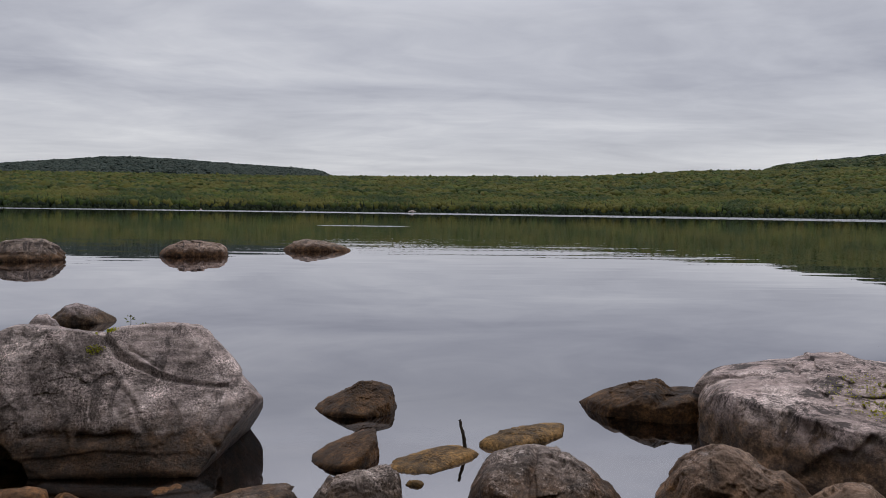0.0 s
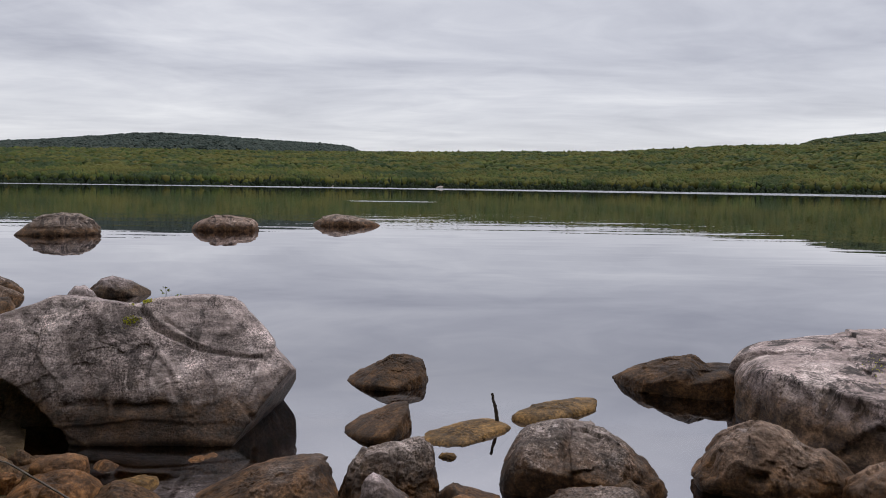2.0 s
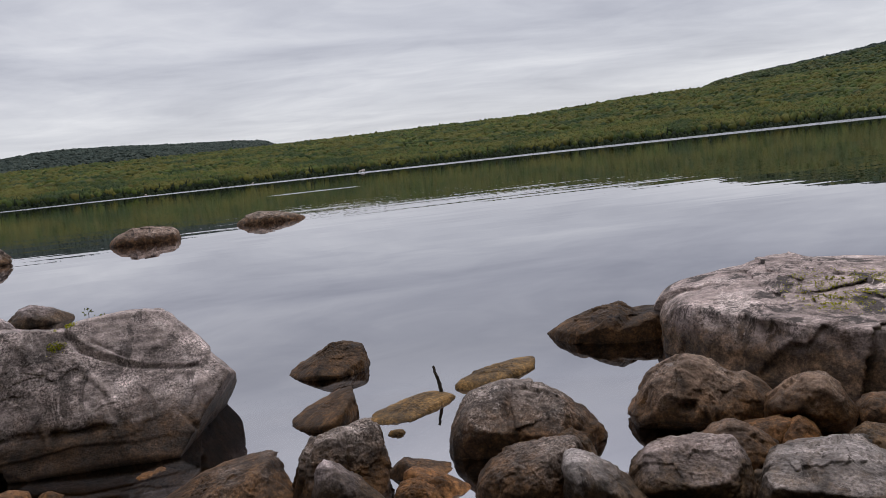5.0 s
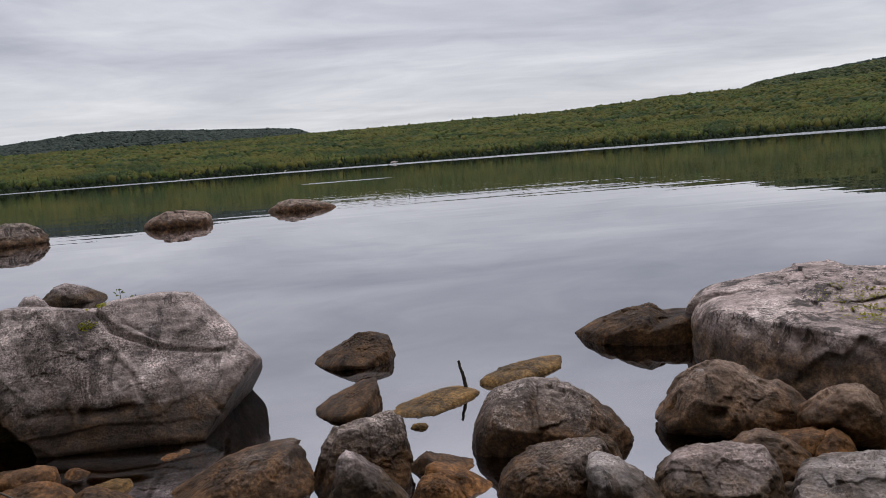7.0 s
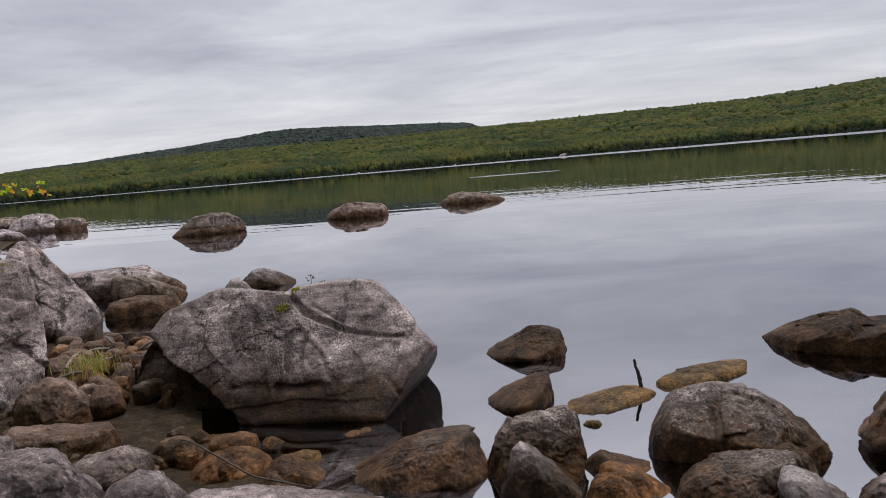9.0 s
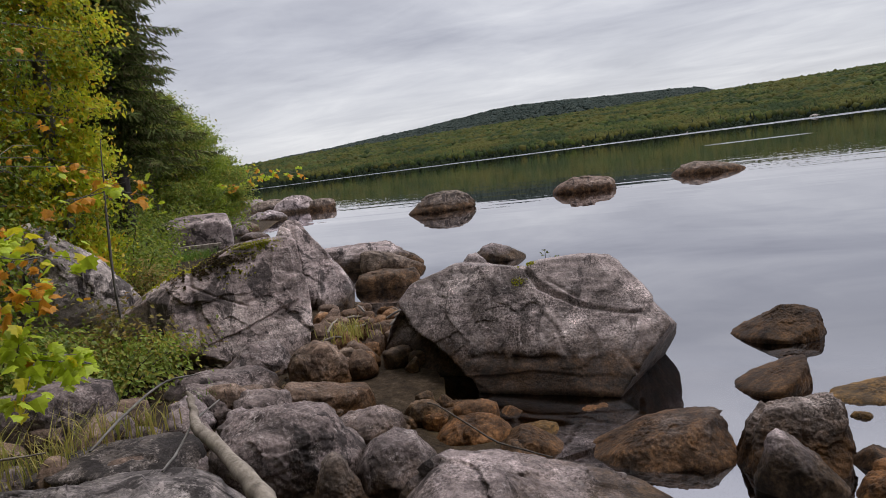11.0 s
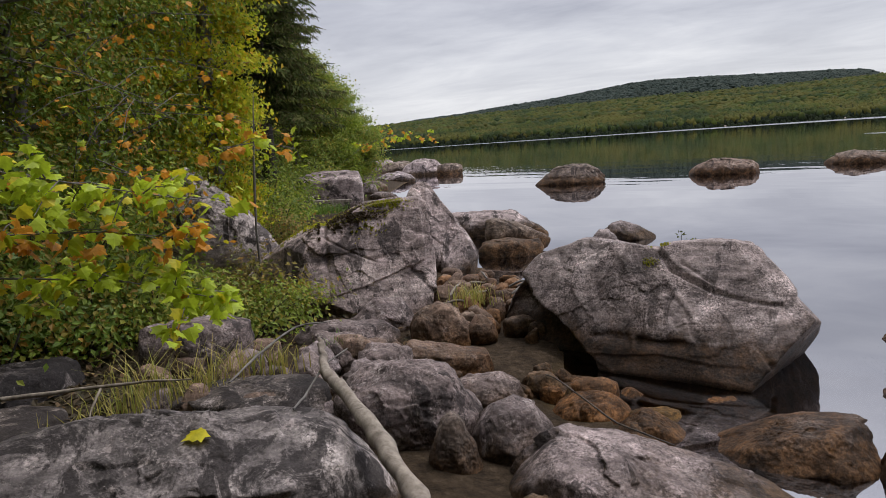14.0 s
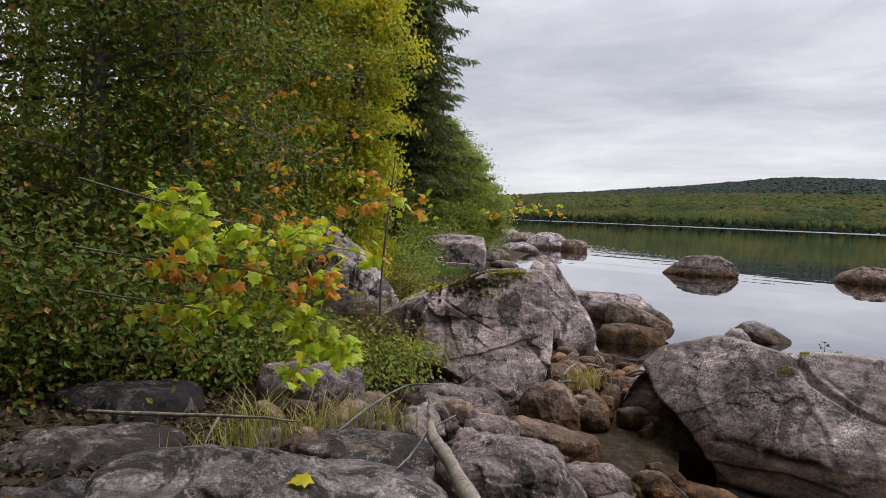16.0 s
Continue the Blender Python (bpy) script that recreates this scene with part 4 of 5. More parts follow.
rock("stone", 2.77, 3.59, 0.0, 0.50, 0.56, 0.33, -33.4, [(0.0, 0.18), (0.06, 0.54), (0.25, 0.79), (0.45, 0.98), (0.67, 1.0), (0.85, 0.73), (1.0, 0.29), (0.95, 0.0)], BROWN, "brown rounded stone beside the tan boulder", 53, chips=1, cuts=[((0, -0.75, -0.65), (0.4, -0.6, 0.25))])
rock("boulder", 1.11, 4.12, -0.03, 1.0, 0.84, 0.38, -10.2, [(0.0, 0.0), (0.03, 0.40), (0.11, 0.77), (0.2, 0.93), (0.35, 1.0), (0.65, 0.93), (0.77, 0.76), (0.89, 0.47), (0.97, 0.14), (1.0, -0.1)], SPECK, "rounded speckled boulder standing in the shallows", 54, level=6, chips=0, flakes=3, power=3.2, cuts=[((0.05, -0.55, 0.83), (0.5, -0.45, 0.84)), ((-0.1, -0.97, -0.15), (0.5, -0.92, 0.3)), ((0.7, -0.6, 0.4), (0.84, -0.5, 0.55))], grooves=[(0.42, 0.98, 0.36, 0.60, 0.02, 0.04)])
rock("stone", 1.29, 3.69, 0.0, 0.31, 0.36, 0.16, -14.8, [(0.0, 0.22), (0.13, 0.64), (0.35, 0.92), (0.57, 1.0), (0.84, 0.65), (1.0, 0.0)], DARK, "small dark rounded stone", 55)
rock("stone", 0.95, 3.36, -0.03, 0.61, 0.56, 0.29, -10.7, [(0.0, -0.1), (0.08, 0.40), (0.19, 0.68), (0.41, 0.84), (0.72, 1.0), (0.95, 0.98), (1.0, 0.79), (0.98, 0.05)], SPECK, "rough brown-grey stone at the waterline", 56, level=6, chips=1)
rock("stone", 1.33, 3.07, 0.0, 0.50, 0.44, 0.28, -17.3, [(0.0, 0.4), (0.0, 0.76), (0.04, 0.94), (0.13, 1.0), (0.34, 0.86), (0.62, 0.50), (0.95, 0.03), (1.0, -0.2)], PALE, "pale speckled granite stone", 57, chips=1)
rock("stone", 1.75, 3.08, -0.02, 0.64, 0.54, 0.30, -23.7, [(0.0, 0.13), (0.06, 0.52), (0.18, 0.83), (0.39, 0.9), (0.66, 1.0), (0.85, 0.97), (0.95, 0.7), (1.0, 0.27), (1.0, -0.05)], GREY, "dark grey block of granite", 58, level=6, power=3.0, chips=0, flakes=4, cuts=[((0, -0.45, 0.89), (0.5, -0.35, 0.84)), ((0, -0.8, -0.6), (0.5, -0.85, 0.3))])
rock("stone", 2.35, 2.76, 0.0, 0.80, 0.7, 0.26, -33.6, [(0.0, -0.1), (0.06, 0.20), (0.12, 0.78), (0.17, 0.90), (0.43, 1.0), (0.71, 0.97), (0.86, 0.82), (1.0, 0.36)], PALE, "flat pale grey slab", 59, level=6, power=4.0, chips=0, flakes=3, cuts=[((0, -0.28, 0.96), (0.5, -0.2, 0.93)), ((0, -0.9, -0.4), (0.5, -0.85, 0.5))])
rock("stone", 2.12, 3.24, 0.0, 0.41, 0.4, 0.26, -28.9, [(0.0, 0.2), (0.0, 0.6), (0.16, 0.88), (0.38, 1.0), (0.56, 0.91), (0.83, 0.7), (1.0, 0.5), (0.97, 0.1)], BROWN, "brown-grey stone against a granite block", 60)
rock("stone", 2.44, 3.51, 0.0, 0.30, 0.3, 0.14, -30.1, [(0.0, 0.1), (0.0, 0.54), (0.46, 0.8), (0.92, 1.0), (1.0, 0.65), (0.96, 0.0)], RUST, "flat rusty orange stone", 61, level=4)
rock("stone", 2.57, 3.38, 0.0, 0.25, 0.3, 0.16, -32.4, [(0.0, 0.0), (0.14, 0.59), (0.45, 1.0), (0.81, 0.68), (1.0, 0.0)], RUST, "small rusty brown stone", 62, level=4)
rock("stone", 2.87, 3.16, 0.0, 0.42, 0.4, 0.14, -36.7, [(0.0, 0.0), (0.19, 0.64), (0.34, 1.0), (0.75, 0.91), (1.0, 0.27)], TAN, "tan rounded stone on the shore", 63)
rock("stone", 3.16, 3.47, 0.02, 0.34, 0.36, 0.16, -37.6, HUMP, BROWN, "small brown stone below the large boulder", 64, level=4)
rock("stone", -0.10, 3.76, -0.03, 0.61, 0.54, 0.40, 4.4, [(0.0, -0.05), (0.17, 0.58), (0.3, 0.85), (0.41, 0.91), (0.69, 0.95), (0.86, 1.0), (0.94, 0.85), (0.99, 0.52), (1.0, 0.19)], SPECK, "grey angular stone at the water's edge", 65, level=6, chips=1, cuts=[((0.25, -0.85, 0.45), (0.6, -0.6, 0.5))], grooves=[(0.62, 0.9, 0.60, 0.3, 0.012, 0.02)])
rock("stone", -0.02, 3.45, -0.03, 0.45, 0.36, 0.33, 4.6, [(0.0, 0.2), (0.14, 0.90), (0.24, 1.0), (0.42, 0.85), (0.74, 0.43), (0.97, 0.05), (1.0, -0.1)], GREY, "small grey granite wedge leaning forward", 66)
rock("stone", 0.41, 3.81, -0.03, 0.54, 0.26, 0.12, -1.9, [(0.0, 0.1), (0.21, 0.72), (0.28, 1.0), (0.37, 0.75), (0.65, 0.42), (1.0, 0.05)], BROWN, "flat dark brown stone in the shallows", 67, level=4)
rock("stone", 0.49, 3.51, -0.03, 0.42, 0.26, 0.18, -3.4, [(0.0, 0.3), (0.0, 0.88), (0.16, 1.0), (0.59, 0.55), (1.0, 0.0)], RUST, "long rusty stone in the shallows", 68, level=4)
rock("stone", 0.34, 3.42, -0.02, 0.31, 0.3, 0.15, -1.6, [(0.0, 0.0), (0.19, 0.76), (0.56, 1.0), (0.81, 0.67), (1.0, -0.1)], RUST, "small round brown stone", 69)
rock("boulder", -0.26, 6.35, 0, 0.79, 0.84, 0.23, 4.3, [(0.0, 0.0), (0.3, 0.55), (0.55, 1.0), (0.72, 0.98), (0.93, 0.78), (0.97, 0.30), (1.0, -0.2)], WET, "dark brown boulder standing in the lake", 70, level=6, power=1.6, chips=0, flakes=3, cuts=[((0.1, -0.5, 0.86), (0.6, -0.3, 0.78))])
rock("stone", -0.25, 5.01, 0, 0.51, 0.7, 0.17, 6.2, [(0.0, 0.0), (0.25, 0.28), (0.6, 0.64), (0.87, 1.0), (0.97, 0.97), (1.0, 0.49), (0.99, -0.2)], WET, "dark wedge-shaped stone in the lake", 71, power=1.6, chips=0, flakes=2)
rock("stone", 0.40, 4.93, -0.06, 0.80, 0.46, 0.10, 0, [(0.0, 0.55), (0.12, 0.9), (0.3, 0.78), (0.6, 1.0), (0.85, 1.0), (1.0, 0.75)], GOLD, "golden-brown stone just breaking the water", 72, below=0.08, turn=41, power=3.5, chips=2, flakes=6)
rock("stone", 0.275, 4.46, -0.05, 0.14, 0.12, 0.08, 0, DOME, GOLD, "small golden-brown sunken stone", 73, below=0.02, level=4)
rock("stone", 1.20, 5.48, -0.06, 1.05, 0.40, 0.13, 0, [(0.0, 0.6), (0.05, 0.85), (0.3, 1.0), (0.6, 0.95), (0.9, 0.7), (1.0, 0.5)], GOLD, "long golden-brown stone awash in the lake", 74, below=0.08, turn=38, power=3.0, chips=1, flakes=6)
rock("boulder", -4.35, 0.95, 0.18, 1.1, 0.9, 0.34, 72, SLAB, SOOTY, "dark flat rock flecked with lichen under bushes", 75, level=5)
rock("boulder", -3.75, 0.55, 0.15, 0.9, 0.7, 0.32, 78, HUMP, SOOTY, "dark weathered rock at the foot of the bank", 76, level=5)
rock("boulder", -5.1, 1.4, 0.25, 1.0, 0.8, 0.34, 75, SLAB, SOOTY, "grey slab half hidden by grass", 77, level=5)


def rubble(name, label, cx, cy, az, w, d, count, mats, seed, lo, hi, lift):
    """Loose stones, each a thing of its own."""
    rng = random.Random(seed)
    for k in range(count):
        u, v = rng.uniform(-0.5, 0.5) * w, rng.uniform(-0.5, 0.5) * d
        a = radians(az)
        x, y = cx + u * math.cos(a) - v * math.sin(a), cy + u * math.sin(a) + v * math.cos(a)
        s = rng.uniform(lo, hi)
        z = float(land_height(np.array([x]), np.array([y]))[0]) + lift
        rock(name, x, y, z - 0.03, s, s * rng.uniform(0.6, 1.0), s * rng.uniform(0.4, 0.75), az + rng.uniform(-40, 40), rng.choice((HUMP, SLAB, SLAB, WEDGE_L, WEDGE_R, PEAK)), rng.choice(mats), label, seed * 100 + k, below=0.08, level=4, group=label)


rubble("stone", "small brown stones heaped between the boulders", -4.2, 5.8, 40, 1.0, 2.9, 64, (BROWN, RUST, TAN, BROWN), 3, 0.12, 0.34, 0.08)
rubble("stone", "loose brown stones by the cove", -2.8, 3.75, 35, 1.3, 0.9, 16, (TAN, RUST, DARK), 4, 0.12, 0.3, 0.03)
rubble("stone", "stones along the foot of the bank", -3.7, 2.6, 50, 2.0, 1.5, 40, (MAUVE, GREY, BROWN), 5, 0.15, 0.42, 0.05)
rubble("stone", "small brown stones in the shallows", 0.7, 3.05, -5, 1.8, 0.9, 20, (TAN, RUST, DARK), 6, 0.1, 0.28, -0.02)
rubble("stone", "stones below the flat-topped boulder", 2.5, 3.1, -33, 1.5, 1.0, 18, (TAN, RUST, PALE), 7, 0.1, 0.28, -0.02)
rubble("stone", "stones beside the pale boulders", -1.5, 2.9, 30, 1.2, 1.2, 14, (TAN, DARK, GREY), 8, 0.1, 0.26, 0.02)
rubble("stone", "sunken brown stones in the cove", -1.6, 4.0, 20, 1.4, 0.8, 12, (GOLD, RUST), 9, 0.15, 0.35, 0.0)


# ---- driftwood, sticks ----
def stick_thing(name, label, points, radii, mat, sides=9):
    base = Vector(points[0])
    steps = np.linspace(0, len(points) - 1, 4 * (len(points) - 1) + 1)
    fine = np.stack([np.interp(steps, range(len(points)), [p[q] - base[q] for p in points]) for q in range(3)], 1)
    fine[1:-1] = (fine[:-2] + 2 * fine[1:-1] + fine[2:]) / 4 + np.random.RandomState(3).normal(size=(len(fine) - 2, 3)) * np.mean(radii) * 0.12
    v, f = tube(fine, list(np.interp(steps, range(len(radii)), radii) * np.random.RandomState(5).uniform(0.86, 1.12, len(steps))), sides)
    v += rough_field(v, 9.0, 3, 4)[:, None] * np.mean(radii) * 0.3
    ob = new(name, mesh_of(name, v, f, mat, True))
    ob.location = base
    return tagged(ob, label, "driftwood")


stick_thing("driftwood", "bleached bent driftwood limb lying on the stones", [(-1.50, 1.45, 0.36), (-1.66, 1.60, 0.46), (-1.82, 1.68, 0.50), (-2.14, 1.87, 0.55), (-2.46, 2.06, 0.58), (-2.74, 2.19, 0.61), (-2.88, 2.24, 0.63), (-2.98, 2.33, 0.67), (-3.06, 2.40, 0.71), (-3.09, 2.42, 0.76)],
            [0.047, 0.047, 0.046, 0.043, 0.04, 0.037, 0.033, 0.022, 0.022, 0.005], DRIFT)
stick_thing("stick", "dark forked stick poking out of the lake", [(0.668, 5.14, -0.10), (0.668, 5.14, 0.0), (0.672, 5.14, 0.05), (0.664, 5.14, 0.11), (0.645, 5.14, 0.18), (0.63, 5.14, 0.245)], [0.014, 0.015, 0.017, 0.015, 0.012, 0.010], BARK_DARK)

for k in range(9):
    rng = random.Random(900 + k)
    sx, sy, turned, long = -4.25 + rng.uniform(-0.35, 0.35), 5.7 + rng.uniform(-0.9, 0.7), rng.uniform(0, math.pi), rng.uniform(0.22, 0.5)
    sz = float(land_height(np.array([sx]), np.array([sy]))[0]) + 0.19
    reach = Vector((math.cos(turned), math.sin(turned), rng.uniform(-0.1, 0.3))) * long
    stick_thing("stick", "short brown stick stranded among the stones", [(sx, sy, sz), tuple(Vector((sx, sy, sz + 0.02)) + reach * 0.5), tuple(Vector((sx, sy, sz)) + reach)], [0.012, 0.014, 0.007], DRIFT if k % 2 else BARK_GREY, 6)


# ---- trees and bushes ----
def broadleaf(name, label, x, y, h, r, low, leaves, leaf, mat, seed, wood=BARK_GREY, clumps=70, lean=(0, 0), z=None):
    rs, rng = np.random.RandomState(seed), random.Random(seed)
    if z is None:
        z = float(land_height(np.array([x]), np.array([y]))[0])
    tree = thing(name, x, y, z - 0.05, label, "tree")
    spine = [Vector((lean[0] * s + rng.uniform(-0.04, 0.04) * h * s, lean[1] * s + rng.uniform(-0.04, 0.04) * h * s, h * 0.93 * s)) for s in (0, 0.12, 0.3, 0.5, 0.7, 0.85, 1)]
    girth = 0.013 * h + 0.012
    pieces = [tube(spine, [girth * s for s in (1.35, 1, 0.85, 0.65, 0.42, 0.25, 0.08)], 8)]
    spots = []
    for k in range(clumps):
        s = low + (1 - low) * (k + rng.random()) / clumps
        root = spine[min(int(s * 6), 5)].lerp(spine[min(int(s * 6) + 1, 6)], s * 6 % 1)
        wide = r * (math.sin(math.pi * min(max((s - low) / (1 - low) * 0.85 + 0.15, 0), 1)) ** 0.7) * rng.uniform(0.45, 1.1)
        a = rng.uniform(0, 2 * math.pi)
        tip = root + Vector((math.cos(a) * wide, math.sin(a) * wide, rng.uniform(-0.05, 0.25) * wide))
        if k % 2 == 0:
            pieces.append(tube([root, root.lerp(tip, 0.5) + Vector((0, 0, 0.06 * wide)), tip], [girth * 0.3 * (1.1 - s), girth * 0.2 * (1.1 - s), 0.004], 5))
        spots.append((tip, wide))
        spots.append((root.lerp(tip, 0.6), wide))
    v, f = joined(pieces)
    part("trunk", mesh_of("trunk", v, f, wood, True), tree)
    each = max(leaves // len(spots), 1)
    centres = np.concatenate([rs.normal(size=(each, 3)) * (0.17 * r, 0.17 * r, 0.085 * r) + np.array(p[:]) for p, wd in spots])
    v, f = leaf_cloud(centres, rs.uniform(0.7, 1.25, len(centres)) * leaf, rs, 0.8, np.array([0, 0, h * 0.5]))
    part("crown", mesh_of("crown", v, f, mat), tree)
    return tree


def spruce(name, label, x, y, h, r, seed, low=0.03, whorls=64, fine=3):
    rs, rng = np.random.RandomState(seed), random.Random(seed)
    z = float(land_height(np.array([x]), np.array([y]))[0])
    tree = thing(name, x, y, z - 0.05, label, "tree")
    v, f = tube([(0, 0, 0), (0.02 * h * 0.1, 0, h * 0.5), (0, 0, h)], [0.014 * h, 0.009 * h, 0.002 * h], 8)
    pieces = [(v, f)]
    cs, ends = [], []
    for k in range(whorls):
        level = low + (0.985 - low) * k / whorls
        for j in range(11):
            a = rng.uniform(0, 2 * math.pi)
            s = min(level + rng.uniform(-0.02, 0.02), 0.99)
            length = r * (1 - s) ** 0.8 * rng.choice((0.5, 0.7, 0.85, 1.0, 1.3)) * rng.uniform(0.8, 1.1) + 0.1
            out = np.array([math.cos(a), math.sin(a), 0])
            root = np.array([0, 0, h * s])
            u = np.linspace(0.08, 1, max(int(length * 17), 6))
            line = root + out * (u * length)[:, None] + np.array([0, 0, 1]) * ((0.10 * u - 0.38 * u**2 + 0.16 * u**4) * length)[:, None]
            if j < 3:
                pieces.append(tube([root, line[len(u) // 2], line[-1]], [0.012 + 0.008 * (1 - s), 0.008, 0.003], 4))
            side = np.array([-out[1], out[0], 0])
            for p, uu in zip(line, u):
                spread = 0.20 * length * (1.1 - uu) + 0.07
                for sgn in (-1, 1):
                    way = side * sgn * rng.uniform(0.5, 1.1) + out * rng.uniform(0.3, 0.9) - np.array([0, 0, rng.uniform(0.0, 0.7)])
                    for q in range(fine):
                        start = p + way * spread * q / fine + np.array([rng.gauss(0, 0.012) for _ in range(3)])
                        cs.append(start)
                        ends.append(start + (way + np.array([rng.gauss(0, 0.35) for _ in range(3)]) - (0, 0, 0.25)) * rng.uniform(0.07, 0.13))
    v, f = joined(pieces)
    part("trunk", mesh_of("trunk", v, f, BARK_DARK, True), tree)
    p, q = np.array(cs), np.array(ends)
    way = q - p
    across = np.cross(way, rs.normal(size=way.shape) + (0, 0, 2.0))
    across /= np.linalg.norm(across, axis=1)[:, None] + 1e-9
    wid = rs.uniform(0.010, 0.022, (len(p), 1))
    v = np.stack([p - across * wid, p + across * wid, q + across * wid * 0.5, q - across * wid * 0.5], 1).reshape(-1, 3)
    part("crown", mesh_of("crown", v, np.arange(len(v)).reshape(-1, 4), NEEDLES), tree)
    return tree


def polar(az, r):
    return -math.sin(radians(az)) * r, math.cos(radians(az)) * r


def bush(name, label, az, r, h, w, leaves, leaf, mat, seed):
    rs, rng = np.random.RandomState(seed), random.Random(seed)
    x, y = polar(az, r)
    z = float(land_height(np.array([x]), np.array([y]))[0])
    plant = thing(name, x, y, z - 0.03, label, "bush", "bushes on the bank")
    pieces, tips = [], []
    for k in range(26):
        a, reach = rng.uniform(0, 2 * math.pi), w * math.sqrt(rng.random())
        top = Vector((math.cos(a) * reach, math.sin(a) * reach, h * rng.uniform(0.45, 1.0) * (1 - 0.45 * (reach / w) ** 2)))
        foot = Vector((math.cos(a) * reach * 0.4, math.sin(a) * reach * 0.4, 0))
        pieces.append(tube([foot, foot.lerp(top, 0.55) + Vector((0, 0, 0.1 * h)), top], [0.009, 0.006, 0.002], 4))
        tips += [top, foot.lerp(top, 0.7), foot.lerp(top, 0.4)]
    v, f = joined(pieces)
    tagged(part("branchwork", mesh_of("branchwork", v, f, BARK_DARK, True), plant), kind="stuff")
    each = leaves // len(tips)
    centres = np.concatenate([rs.normal(size=(each, 3)) * (0.2 * w, 0.2 * w, 0.11 * h) + np.array(t[:]) for t in tips])
    centres[:, 2] = np.abs(centres[:, 2])
    v, f = leaf_cloud(centres, rs.uniform(0.7, 1.3, len(centres)) * leaf, rs, 0.9, np.array([0, 0, h * 0.2]))
    tagged(part("foliage", mesh_of("foliage", v, f, mat), plant), kind="stuff")
    return plant


for az, r, h, w, mat, seed, label in [
    (56.6, 10.0, 9.0, 0.85, LEAF_YELLOW, 1, "slender maple with yellow-green autumn leaves"), (60.0, 12.5, 10.0, 1.5, LEAF_GREEN, 2, "green broadleaf tree on the bank"),
    (61.5, 10.5, 9.0, 1.5, LEAF_DARK, 3, "dark green tree with a few rusty leaves"), (65.0, 9.0, 8.0, 1.7, LEAF_DARK, 4, "dark green tree overhanging the bank"),
    (70.5, 8.0, 8.0, 1.8, LEAF_DARK, 5, "green tree close to the shore"), (76.5, 7.5, 8.5, 1.9, LEAF_SHADE, 6, "green tree close to the shore, its leaves toned for shade"),
    (63.0, 14.0, 12.0, 2.2, LEAF_GREEN, 7, "tall green tree behind the shore"), (69.0, 13.0, 12.0, 2.3, LEAF_DARK, 8, "tall dark tree behind the shore"),
    (75.0, 13.0, 12.0, 2.4, LEAF_GREEN, 9, "tall green tree behind the shore"), (84.0, 8.5, 9.0, 2.2, LEAF_DARK, 10, "dark green tree on the bank"),
    (92.0, 8.5, 10.0, 2.4, LEAF_GREEN, 11, "green tree on the bank"), (71.0, 16.5, 14.0, 3.2, LEAF_DARK, 18, "tall dark tree deep in the woods"), (79.0, 16.0, 14.0, 3.4, LEAF_DARK, 19, "tall dark tree deep in the woods"), (46.6, 25.0, 4.6, 1.1, LEAF_GREEN, 12, "bushy green tree leaning to the lake"), (48.2, 24.0, 5.2, 1.2, LEAF_SHRUB, 20, "green tree in front of a dark spruce"),
    (44.6, 27.0, 3.2, 1.0, LEAF_SHRUB, 13, "light green tree at the water's edge"), (45.4, 34.0, 3.2, 1.2, LEAF_GREEN, 14, "green tree on the wooded point"),
    (44.9, 44.0, 3.0, 1.3, LEAF_GREEN, 15, "green tree on the wooded point"), (44.6, 58.0, 3.2, 1.4, LEAF_GREEN, 16, "green tree far along the point"), (49.8, 24.0, 5.6, 1.3, LEAF_SHRUB, 17, "light green tree beside a spruce")]:
    x, y = polar(az, r)
    broadleaf("broadleaf_tree", label, x, y, h, w, 0.34 if az < 49 else 0.08, (36000 if az < 79 else 20000) if r < 11 else 16000, (0.066 if mat is LEAF_YELLOW else 0.052 if r < 11 else 0.08), mat, seed, clumps=130)
for az, r, h, w, seed in [(52.0, 17.0, 14.0, 1.8, 1), (53.4, 21.0, 15.0, 2.4, 2), (50.0, 26.0, 10.0, 1.5, 3), (59.0, 18.0, 16.0, 2.6, 4), (66.0, 17.0, 17.0, 2.8, 5)]:
    x, y = polar(az, r)
    spruce("spruce_tree", "tall dark spruce with drooping boughs", x, y, h, w, seed, low=0.17 if az < 55 else 0.03)
